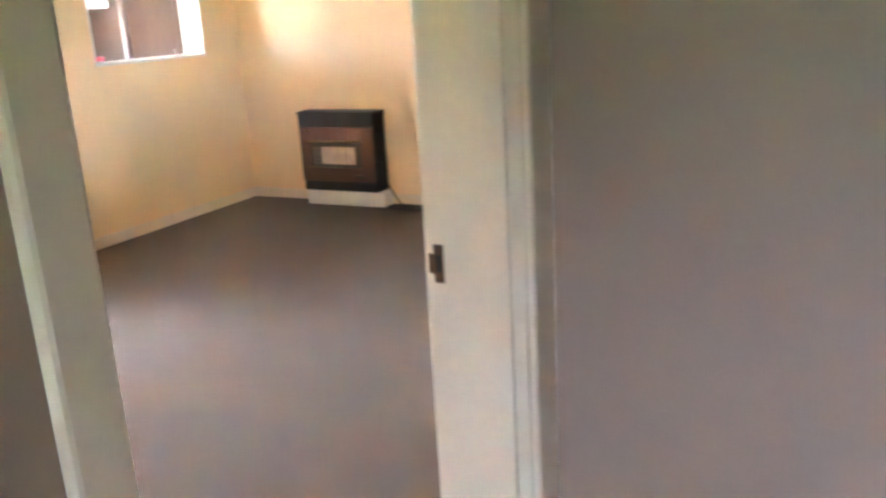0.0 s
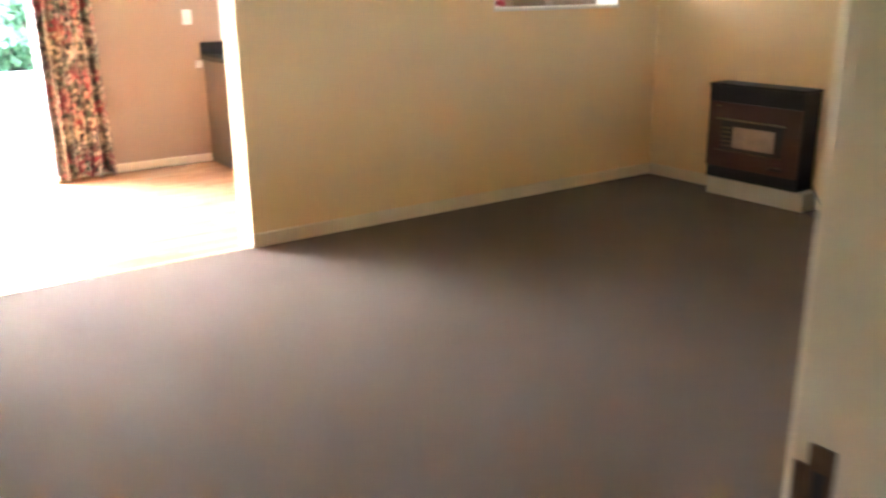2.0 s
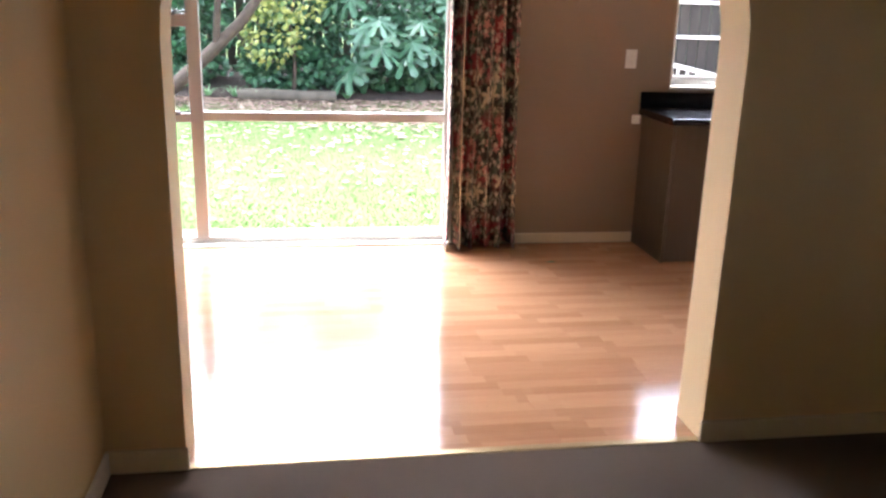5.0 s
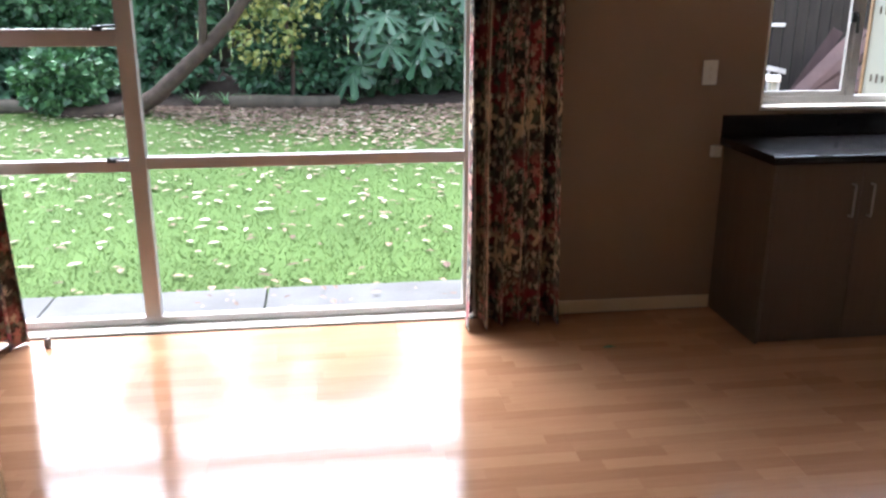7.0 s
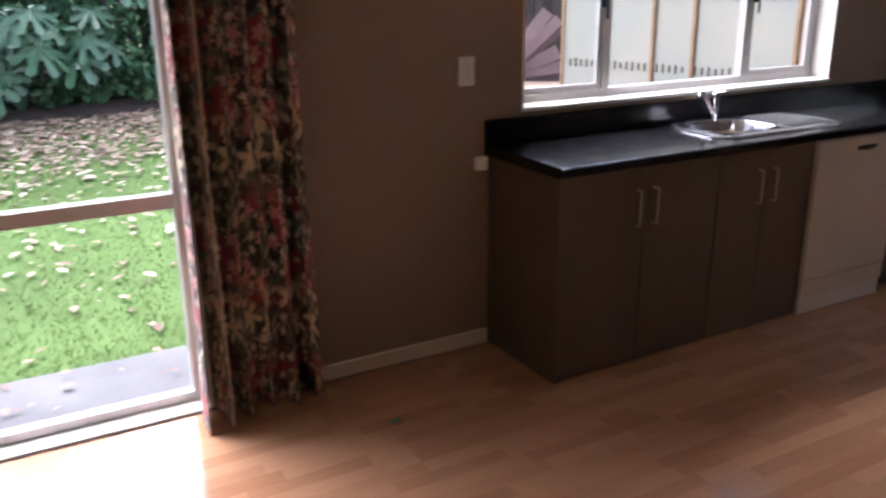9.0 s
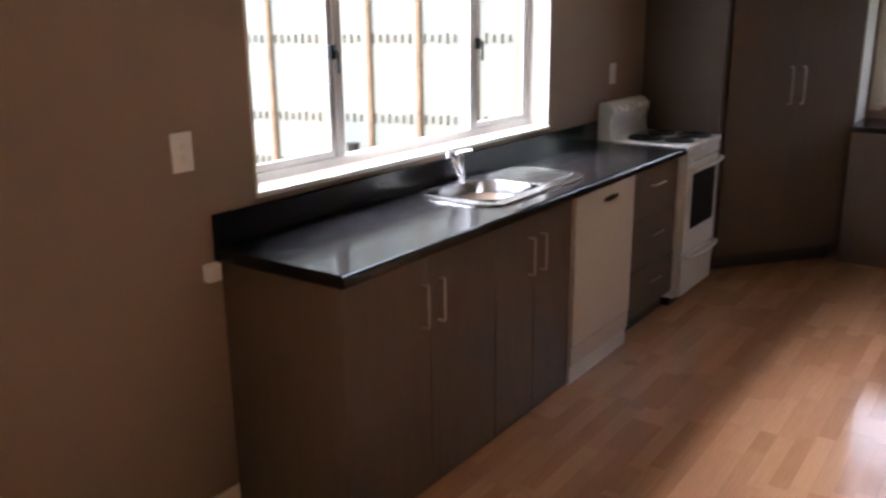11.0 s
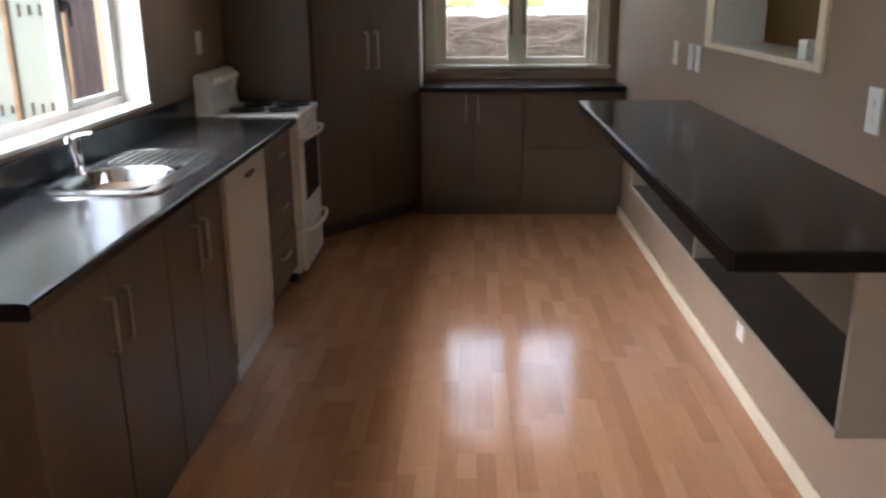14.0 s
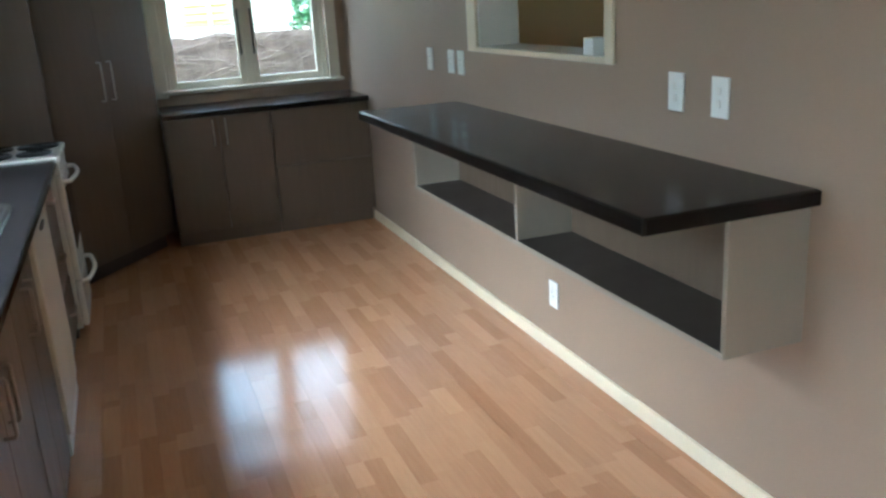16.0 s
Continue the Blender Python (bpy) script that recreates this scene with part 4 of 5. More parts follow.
bm = bmesh.new()
xs = [-400, -120, -60, -30, -20] + [-16 + 0.5 * i for i in range(19)] + [-6, 0, 10, 40, 120, 400]
ys = [-400, -100, -40, -20] + [-12 + 1.0 * i for i in range(31)] + [25, 40, 100, 400]
gv = [[bm.verts.new((x, y, ground_z(x, y))) for y in ys] for x in xs]
for i in range(len(xs) - 1):
    for j in range(len(ys) - 1):
        bm.faces.new((gv[i][j], gv[i + 1][j], gv[i + 1][j + 1], gv[i][j + 1]))
structure(part("ground", bm, grass_mat()), "green lawn that rises gently from the house", "lawn")


def stuff(name, verts, faces, material, label, category):
    me = bpy.data.meshes.new(name)
    me.from_pydata(verts, [], faces)
    for m in material if isinstance(material, (list, tuple)) else [material]:
        me.materials.append(m)
    return tagged(new(name, me), label, category, kind="stuff")


# concrete path below the glazed wall
path = thing("path", "weathered concrete path slabs beside the house", "path", at=(-7.0, 0, -0.16))
path["kind"] = "structure"
yy = -5.2
while yy < 3.2:
    bx("slab", -7.43, -6.705, yy, yy + 1.19, -0.2, -0.125, CONCRETE, path, 0.006)
    yy += 1.2
structure(bx("pavement", -11.0, -6.705, 3.3, 14.0, -0.22, -0.13, mat("pinkish_paving", (0.42, 0.33, 0.27), 0.85, vary=0.2, scale=2, grain=60, bump=0.4)), "pale concrete yard outside the kitchen window", "pavement")

# unseen slab, added so that grey and not green light bounces into the hall
structure(bx("bounce_slab_east", 2.31, 9.0, -9.0, 9.0, -0.22, -0.14, CONCRETE), "unseen concrete slab added beside the house for neutral bounce light", "pavement")
rng = np.random.default_rng(5)
# grass blades
n = 110000
gx = -7.45 - 5.4 * rng.random(n) ** 1.25
gy = -5 + 11 * rng.random(n)
gh_ = 0.012 + 0.018 * rng.random(n)
verts, faces = [], []
for i in range(n):
    x, y, hgt = float(gx[i]), float(gy[i]), float(gh_[i])
    z = ground_z(x, y)
    a = random.random() * 6.28
    dx, dy = 0.0035 * math.cos(a), 0.0035 * math.sin(a)
    lx, ly = random.uniform(-0.02, 0.02), random.uniform(-0.02, 0.02)
    k0 = len(verts)
    verts += [(x - dx, y - dy, z - 0.003), (x + dx, y + dy, z - 0.003), (x + lx, y + ly, z + hgt)]
    faces.append((k0, k0 + 1, k0 + 2))
stuff("grass", verts, faces, leaf_mat("grass_blades", (0.08, 0.148, 0.03), (0.175, 0.25, 0.068), 0.7), "short green grass blades on the lawn", "grass")


def leaf_litter(name, count, place, size, material, label, lift=0.012):
    verts, faces = [], []
    for i in range(count):
        x, y = place()
        s = random.uniform(*size)
        z = ground_z(x, y) + (0.035 if x > -7.44 else 0) + lift + random.random() * 0.02
        a, tilt = random.random() * 6.28, random.uniform(-0.35, 0.35)
        c, d = math.cos(a) * s, math.sin(a) * s
        e = random.uniform(0.35, 0.6)
        k0 = len(verts)
        pts = [(0, -1, 0.0), (e, -0.3, 0.25), (e * 0.8, 0.4, 0.3), (0, 1, 0.05), (-e * 0.8, 0.4, 0.3), (-e, -0.3, 0.25)]
        for u, v, w in pts:
            verts.append((x + u * c - v * d, y + u * d + v * c, z + w * s * 0.5 + v * s * tilt * 0.4))
        faces += [(k0, k0 + 1, k0 + 2, k0 + 3), (k0, k0 + 3, k0 + 4, k0 + 5)]
    return stuff(name, verts, faces, material, label, "leaves")


PALE_LEAF = leaf_mat("fallen_pale_leaves", (0.26, 0.2, 0.11), (0.6, 0.54, 0.42), 0.6)
BROWN_LEAF = leaf_mat("fallen_brown_leaves", (0.1, 0.05, 0.03), (0.36, 0.24, 0.17), 0.7)
leaf_litter("fallen_leaves", 2000, lambda: (-7.5 - 5.3 * random.random() ** 0.52, random.uniform(-4.5, 6)), (0.02, 0.055), PALE_LEAF, "pale yellow fallen leaves scattered on the lawn")
leaf_litter("fallen_leaves", 520, lambda: (-7.45 - 5 * random.random(), random.uniform(-4, 5.5)), (0.02, 0.05), BROWN_LEAF, "brown curled fallen leaves on the lawn")
leaf_litter("fallen_leaves", 70, lambda: (random.uniform(-7.42, -6.8), random.uniform(0.3, 3.0)), (0.016, 0.032), BROWN_LEAF, "brown fallen leaves on the concrete path")


def litter_place():
    y = random.uniform(-1.5, 6.5)
    w = 0.6 + 1.5 * min(max((y + 0.8) / 2.4, 0), 1)
    return -13.1 + w * random.random() ** 1.5 * (0.6 + 0.8 * random.random()) - 0.2 * random.random(), y


leaf_litter("leaf_litter", 9000, litter_place, (0.025, 0.055), leaf_mat("litter_leaves", (0.09, 0.045, 0.03), (0.5, 0.38, 0.28), 0.8), "thick brown leaf litter in front of the garden bed", 0.014)

# garden bed soil
bm = bmesh.new()
soil = [[bm.verts.new((x, y, ground_z(x, y) + 0.03 + 0.16 * min((-12.95 - x) / 1.2, 1) + 0.03 * noise.noise((x * 2, y * 2, 0)))) for y in [-9 + 0.5 * j for j in range(37)]] for x in [-12.95 - 0.4 * i for i in range(8)]]
for i in range(7):
    for j in range(36):
        bm.faces.new((soil[i][j], soil[i + 1][j], soil[i + 1][j + 1], soil[i][j + 1]))
structure(part("ground_bed", bm, mat("garden_soil", (0.05, 0.035, 0.025), 0.95, vary=0.3, scale=4, grain=60, bump=0.8, dist=0.02), soft=True), "dark soil of the garden bed", "soil")

WOODG = mat("weathered_wood", (0.1, 0.085, 0.06), 0.85, vary=0.3, scale=3, grain=50, bump=0.6, stretch=(3, 3, 0.4))
BARK = mat("tree_bark", (0.095, 0.066, 0.048), 0.9, vary=0.35, scale=8, grain=40, bump=0.9, dist=0.01)
for y0, y1, x in ((0.05, 1.35, -12.95), (-3.2, -1.55, -12.9)):
    bm = tube(bmesh.new(), [(x, y0 + (y1 - y0) * i / 6, ground_z(x, y0) + 0.05 + 0.012 * math.sin(i)) for i in range(7)], [0.1, 0.105, 0.1, 0.098, 0.103, 0.1, 0.096], 12)
    tagged(part("log_edging", bm, WOODG, soft=True), "weathered log edging along the garden bed", "log")

# fence at the back
fence = thing("fence", "dark weathered timber board fence behind the shrubs", "fence", at=(-15.2, 0, 0.1))
rf = random.Random(3)
yy = -8.0
fb = bmesh.new()
box(fb, -0.011, 0.011, -0.07, 0.07, 0, 2.1, 0.004, 1)
fmesh = mesh_of(fb, "board", WOODG)
while yy < 9:
    b = new("board", fmesh)
    b.parent = fence
    b.matrix_parent_inverse = fence.matrix_basis.inverted()
    b.matrix_basis = pose(-15.2 + rf.uniform(-0.006, 0.006), yy, 0.05 + rf.uniform(-0.03, 0.03), 0, 0, rf.uniform(-2, 2))
    yy += 0.15
for z in (0.5, 1.7):
    bx("rail", -15.27, -15.215, -8.1, 9.0, z, z + 0.09, WOODG, fence)


def foliage(bm_or_lists, centre, radii, count, size, rnd):
    verts, faces = bm_or_lists
    for i in range(count):
        u = Vector((rnd.gauss(0, 1), rnd.gauss(0, 1), rnd.gauss(0, 1))).normalized() * rnd.uniform(0.55, 1.0) ** 0.6
        u *= 0.8 + 0.3 * noise.noise(u * 2.2 + Vector(centre))
        p = Vector(centre) + Vector((u.x * radii[0], u.y * radii[1], u.z * radii[2]))
        if p.z < ground_z(p.x, p.y) + 0.03:
            continue
        s = rnd.uniform(*size)
        d = (u + Vector((rnd.uniform(-0.8, 0.8), rnd.uniform(-0.8, 0.8), rnd.uniform(-0.9, 0.3)))).normalized()
        side = d.orthogonal().normalized()
        side.rotate(Matrix.Rotation(rnd.uniform(0, 6.28), 3, d))
        nn = d.cross(side)
        k0 = len(verts)
        w = 0.42 * s
        for a, b, c in ((0, 0, 0), (0.45, 1, 0.12), (1, 0, -0.12), (0.45, -1, 0.12)):
            q = p + d * a * s + side * b * w + nn * c * s
            verts.append(tuple(q))
        faces += [(k0, k0 + 1, k0 + 2), (k0, k0 + 2, k0 + 3)]


LEAF_A = leaf_mat("shrub_leaves_dark", (0.018, 0.06, 0.026), (0.085, 0.2, 0.095), 0.4)
LEAF_B = leaf_mat("shrub_leaves_mid", (0.03, 0.085, 0.035), (0.13, 0.27, 0.11), 0.4)
LEAF_Y = leaf_mat("yellowing_leaves", (0.12, 0.2, 0.05), (0.46, 0.45, 0.14), 0.5)


def shrub(name, label, blobs, stems, material, size, seed, category="shrub"):
    """A shrub: bare stems below a crown of many small leaves."""
    rnd = random.Random(seed)
    base = stems[0][0]
    t = thing(name, label, category, at=base)
    for st_ in stems:
        r0 = st_[-1]
        pts = st_[:-1]
        part("stem" if category == "shrub" else "trunk", tube(bmesh.new(), pts, [r0 * (1 - 0.6 * i / (len(pts) - 1)) for i in range(len(pts))], 8), BARK, t, "", True)
    verts, faces = [], []
    for c, rad, cnt in blobs:
        foliage((verts, faces), c, rad, cnt, size, rnd)
    me = bpy.data.meshes.new("crown")
    me.from_pydata(verts, [], faces)
    me.materials.append(material)
    ob = new("crown", me)
    ob.parent = t
    ob.matrix_parent_inverse = t.matrix_basis.inverted()
    return t


def stem(x, y, h, lean=0.1, r=0.03):
    z = ground_z(x, y)
    return [(x, y, z), (x + lean * 0.3, y + lean * 0.5, z + h * 0.5), (x + lean, y - lean * 0.3, z + h), r]


rs_ = random.Random(12)
for i, (y, h, w, m) in enumerate(((-6.5, 2.6, 1.2, LEAF_A), (-4.8, 2.9, 1.1, LEAF_B), (-3.2, 2.4, 1.0, LEAF_A), (-1.9, 1.5, 0.75, LEAF_B), (-0.9, 2.9, 0.9, LEAF_A), (0.7, 2.9, 0.9, LEAF_A), (2.2, 3.0, 1.0, LEAF_A), (3.6, 2.8, 1.0, LEAF_B), (5.2, 3.0, 1.2, LEAF_A), (7.0, 2.8, 1.2, LEAF_A))):
    x = -14.2 + rs_.uniform(-0.15, 0.15)
    z = ground_z(x, y)
    blobs = [((x, y, z + h * 0.62), (0.75, w, h * 0.5), 2300), ((x + 0.45, y + 0.3, z + h * 0.34), (0.5, w * 0.75, h * 0.3), 1000), ((x + 0.75, y, z + 0.32), (0.4, w * 0.95, 0.42), 1100), ((x + 0.3, y - 0.5, z + h * 0.85), (0.6, w * 0.7, h * 0.35), 800)]
    shrub("shrub", "dense dark green garden shrub in front of the fence", blobs, [stem(x, y, h * 0.6), stem(x + 0.15, y + 0.25, h * 0.5, -0.15, 0.02)], m, (0.07, 0.14), 20 + i)
# low shrub in front at the side, and a yellowing one
shrub("shrub", "low leafy green shrub at the lawn's edge", [((-12.75, -1.75, 0.55), (0.4, 0.6, 0.42), 1300)], [stem(-12.75, -1.75, 0.4, 0.05, 0.02)], LEAF_B, (0.07, 0.13), 51)
shrub("shrub", "thin shrub with yellow-green leaves", [((-13.2, 0.5, 1.05), (0.35, 0.55, 0.5), 300), ((-13.2, 0.85, 1.6), (0.4, 0.65, 0.5), 300)], [[(-13.2, 0.78, 0.3), (-13.2, 0.8, 0.75), (-13.2, 0.74, 1.2), (-13.2, 0.9, 1.9), 0.03]], LEAF_Y, (0.06, 0.11), 52)

# leaning tree
tz = ground_z(-12.6, -1.2)
tr = thing("tree", "leaning tree with a bent brown trunk at the lawn's edge", "tree", at=(-12.6, -1.25, tz))
trunk = [(-12.65, -1.75, tz + 0.0), (-12.62, -1.45, tz + 0.02), (-12.6, -1.15, tz + 0.05), (-12.6, -0.9, tz + 0.12), (-12.6, -0.72, tz + 0.22), (-12.6, -0.52, tz + 0.4), (-12.6, -0.17, tz + 0.72), (-12.6, 0.16, tz + 1.05), (-12.62, 0.4, tz + 1.38), (-12.75, 0.7, tz + 2.1), (-12.9, 0.95, tz + 3.0)]
part("trunk", tube(bmesh.new(), trunk, [0.11, 0.105, 0.1, 0.1, 0.095, 0.09, 0.08, 0.07, 0.06, 0.045, 0.025], 12), BARK, tr, "bent brown trunk", True)
part("limb", tube(bmesh.new(), [trunk[6], (-12.4, -0.1, tz + 1.4), (-12.3, -0.4, tz + 2.0), (-12.2, -0.6, tz + 2.7)], [0.05, 0.04, 0.03, 0.015], 8), BARK, tr, "", True)
part("limb", tube(bmesh.new(), [trunk[8], (-12.5, 0.9, tz + 2.1), (-12.3, 1.3, tz + 2.6)], [0.04, 0.03, 0.015], 8), BARK, tr, "", True)
lv, lf = [], []
for c, rad, cnt in (((-12.9, 0.9, tz + 3.0), (0.9, 1.1, 0.7), 1600), ((-12.2, -0.7, tz + 2.9), (0.7, 0.9, 0.6), 1200), ((-12.3, 1.5, tz + 2.8), (0.7, 0.7, 0.5), 900), ((-12.7, -0.2, tz + 1.65), (0.35, 0.5, 0.3), 260)):
    foliage((lv, lf), c, rad, cnt, (0.06, 0.12), random.Random(77))
me = bpy.data.meshes.new("crown")
me.from_pydata(lv, [], lf)
me.materials.append(LEAF_B)
cr = new("crown", me)
cr.parent = tr
cr.matrix_parent_inverse = tr.matrix_basis.inverted()


# broad split leaves
def split_leaf(bm, m, size):
    """A broad leaf cut into fingers, cupped along its rib."""
    lobes = 9
    c = bm.verts.new(m @ Vector((0, 0, 0)))
    ring_ = []
    for i in range(lobes):
        a = radians(-150 + 300 * i / (lobes - 1))
        r = size * (0.72 + 0.28 * math.cos(a * 0.8))
        for da, rr_ in ((-13, 0.5), (-9, 0.9), (0, 1.0), (9, 0.9), (13, 0.5)):
            b = a + radians(da)
            ring_.append(bm.verts.new(m @ Vector((r * rr_ * math.cos(b), r * rr_ * math.sin(b), -0.25 * size * rr_ ** 2 + 0.03 * math.cos(3 * b)))))
    for p, q in zip(ring_, ring_[1:]):
        bm.faces.new((c, p, q))


BIG = mat("broad_leaf", (0.07, 0.16, 0.085), 0.3, vary=0.3, scale=6, grain=40, bump=0.1)
rp = random.Random(8)
for (px, py, nl) in ((-13.3, 1.75, 9), (-13.35, 2.5, 9), (-13.4, 3.3, 8), (-13.3, -4.0, 6), (-13.4, 4.3, 8)):
    pz = ground_z(px, py)
    t = thing("broadleaf_plant", "broad split-leaf garden plant with glossy leaves", "plant", "broadleaf plants in the bed", (px, py, pz))
    for i in range(nl):
        a = rp.uniform(-1.9, 1.9)
        hgt, out = rp.uniform(0.35, 1.35), rp.uniform(0.15, 0.6)
        tip = Vector((px + out * math.cos(a), py + out * math.sin(a), pz + hgt))
        bm = tube(bmesh.new(), [(px, py, pz), ((px + tip.x) / 2, (py + tip.y) / 2, pz + hgt * 0.7), tuple(tip)], [0.014, 0.01, 0.007], 6)
        m = Matrix.Translation(tip) @ Matrix.Rotation(a, 4, "Z") @ Matrix.Rotation(radians(rp.uniform(25, 75)), 4, "Y")
        split_leaf(bm, m, rp.uniform(0.26, 0.42))
        part("leaf", bm, BIG, t)
# strap leaves at the bed's edge
for py in (-0.35, 0.0, 0.3, 1.5):
    px = -13.05
    pz = ground_z(px, py)
    t = thing("strap_plant", "tuft of green strap leaves beside the log", "plant", "strap-leaf tufts", (px, py, pz))
    for i in range(12):
        a = i * 0.52
        bm = bmesh.new()
        l0 = rp.uniform(0.22, 0.36)
        prev = None
        for k_ in range(5):
            u = k_ / 4
            q = Vector((px + math.cos(a) * l0 * u * 0.8, py + math.sin(a) * l0 * u * 0.8, pz + l0 * (u * 1.3 - u * u * 0.9)))
            sd = Vector((-math.sin(a), math.cos(a), 0)) * 0.012 * (1 - u * 0.9)
            cur = (bm.verts.new(q - sd), bm.verts.new(q + sd))
            if prev:
                bm.faces.new((prev[0], prev[1], cur[1], cur[0]))
            prev = cur
        part("leaf", bm, LEAF_B, t)

# ---- yard outside the kitchen window ----
SHEET = mat("weathered_pale_sheet", (0.21, 0.265, 0.25), 0.6, vary=0.12, scale=1.6, grain=60, bump=0.1, tint=(0.33, 0.31, 0.24))
RUST = mat("rusty_batten", (0.3, 0.2, 0.11), 0.8, vary=0.3, scale=8, grain=60, bump=0.4)
DARKWOOD = mat("dark_yard_timber", (0.04, 0.034, 0.028), 0.85, vary=0.3, scale=3, grain=50, bump=0.5, stretch=(3, 3, 0.4))
YZ = 0.37      # the yard lies higher than the floor of the house
structure(bx("pavement_yard", -12.3, -7.35, 4.6, 13.5, -0.129, YZ, mat("sandy_yard", (0.4, 0.29, 0.19), 0.9, vary=0.2, scale=2, grain=60, bump=0.5), bev=0.02), "pale sandy raised yard outside the kitchen window", "pavement")
TOOTH_SHADOW = mat("grey_brown_trim_and_shadow", (0.07, 0.052, 0.036), 0.8, vary=0.2, scale=10)
ys_ = thing("sheet_wall", "tall pale weathered sheet wall with rusty battens", "shed wall")
edges = [0.0, 0.45, 0.92, 1.29, 1.69, 2.13, 2.46]
for a, b in zip(edges, edges[1:]):
    bx("sheet", a + 0.004, b - 0.004, 0.0, 0.02, 0.03, 2.75, SHEET, ys_, 0.002)
for i, x in enumerate(edges):
    bx("batten", x - 0.014, x + 0.014, -0.018, -0.0005, 0.0, 2.75, RUST, ys_, 0.004)
    if 0 < i < 6:
        # dark strip that stands in for the batten's shadow on the sheet
        bx("shadow_strip", x + 0.018, x + 0.03, -0.01, -0.0005, 0.0, 2.75, TOOTH_SHADOW, ys_, 0.002)
for zb in (0.07, 0.43, 1.03, 1.63):
    for i in range(41):
        x = 0.03 + i * 0.059
        if all(abs(x - e_) > 0.035 for e_ in edges):
            h_ = 0.026 + 0.012 * ((i * 7) % 5) / 4
            bx("tooth", x - 0.008, x + 0.008, -0.008, -0.0005, zb - h_, zb + h_, TOOTH_SHADOW, ys_, 0.001)
ys_.matrix_basis = pose(-9.956, 6.116, YZ, 0, 0, 17.45)
# unidentified black object, given the shape of a boot
boot = thing("boot", "small upright black object before the sheet wall", "boot")
part("shaft", tube(bmesh.new(), [(0, 0, 0.03), (0, 0, 0.1), (-0.005, 0, 0.2), (-0.005, 0, 0.25)], [0.045, 0.04, 0.045, 0.05], 12), BLACK, boot, "", True)
part("foot", tube(bmesh.new(), [(-0.05, 0, 0.035), (0.02, 0, 0.036), (0.09, 0, 0.036), (0.14, 0, 0.035)], [0.034, 0.036, 0.036, 0.02], 12), BLACK, boot, "", True)
boot.matrix_basis = pose(-8.79, 6.36, YZ, 0, 0, 17.45)
# unidentified low dark hump, built as one slumped round form
heap = thing("sack", "low dark hump on the yard before the sheet wall", "sack")
part("cloth", tube(bmesh.new(), [(0, 0, 0.0), (0.01, 0, 0.06), (-0.02, 0, 0.13), (-0.05, 0, 0.19)], [0.12, 0.13, 0.09, 0.03], 12), BLACK, heap, "", True)
heap.matrix_basis = pose(-8.13, 6.55, YZ)
PURPLE = mat("purple_brown_boards", (0.085, 0.055, 0.055), 0.8, vary=0.25, scale=4, grain=50, bump=0.4, stretch=(2, 2, 0.4))
pf = thing("board_fence", "purple-brown painted board fence in the yard", "fence", at=(-9.0, 11, -0.13))
for i in range(16):
    y = 9.5 + i * 0.2
    bx("board", -9.02, -8.995, y, y + 0.19, -0.13, 1.52 + 0.03 * (i % 2), PURPLE, pf, 0.004)
bx("capping", -9.06, -8.95, 9.48, 12.75, 1.555, 1.6, WOODG, pf, 0.006)
df = thing("yard_fence", "dark timber fence at the end of the yard", "fence", at=(-13, 6.5, -0.1))
for i in range(34):
    y = 3.6 + i * 0.15
    bx("board", -12.6, -12.58, y, y + 0.14, -0.15, 2.4, DARKWOOD, df, 0.003)
SLAB = mat("purple_grey_slab", (0.2, 0.145, 0.15), 0.75, vary=0.2, scale=3, grain=40, bump=0.3)
wp = thing("timber_pile", "leaning pile of old purple-grey boards on the yard", "timber pile")
for i, (ang, ln, wd, z0, m_) in enumerate(((52, 0.86, 0.11, 0.0, SLAB), (45, 0.86, 0.1, 0.0, SLAB), (38, 0.8, 0.05, 0.0, PURPLE), (27, 0.74, 0.13, 0.0, SLAB), (16, 0.7, 0.11, 0.0, SLAB), (7, 0.68, 0.09, 0.0, PURPLE), (62, 0.7, 0.1, 0.02, PURPLE))):
    ln, wd = ln * 1.25, wd * 1.3
    c_, s_ = math.cos(radians(ang)), math.sin(radians(ang))
    o_ = 0.05 * (i % 3)
    part("board", prism(bmesh.new(), [(o_, z0), (o_ + ln * c_, z0 + ln * s_), (o_ + ln * c_ + wd * s_, z0 + ln * s_ - wd * c_), (o_ + wd * s_ + 0.06, z0)], "y", 0.03 * i, 0.03 * i + 0.022), m_, wp)
wp.matrix_basis = pose(-12.0, 6.55, YZ, 0, 0, 58)
gp = thing("garden_post", "short pale post with a white cap in the yard", "post", at=(-11.0, 5.81, YZ))
bx("shaft", -11.035, -10.965, 5.775, 5.845, YZ, YZ + 0.28, SHEET, gp, 0.008)
bx("cap", -11.06, -10.94, 5.75, 5.87, YZ + 0.281, YZ + 0.35, ENAMEL, gp, 0.012, "white square cap")
bal = thing("balustrade", "white painted handrail with balusters before the dark fence", "balustrade", at=(-12.45, 6.0, -0.13))
part("handrail", prism(bmesh.new(), [(5.45, 0.86), (6.75, 0.585), (6.75, 0.645), (5.45, 0.92)], "x", -12.48, -12.42), ENAMEL, bal)
for i in range(9):
    y = 5.55 + 0.14 * i
    bx("baluster", -12.465, -12.435, y, y + 0.03, -0.13, 0.85 - 0.2115 * (y - 5.45), ENAMEL, bal, 0.003)
for z in (1.14, 1.6):
    bx("rail", -12.578, -12.55, 5.2, 6.75, z, z + 0.045, ENAMEL, df, 0.004, "white painted rail")
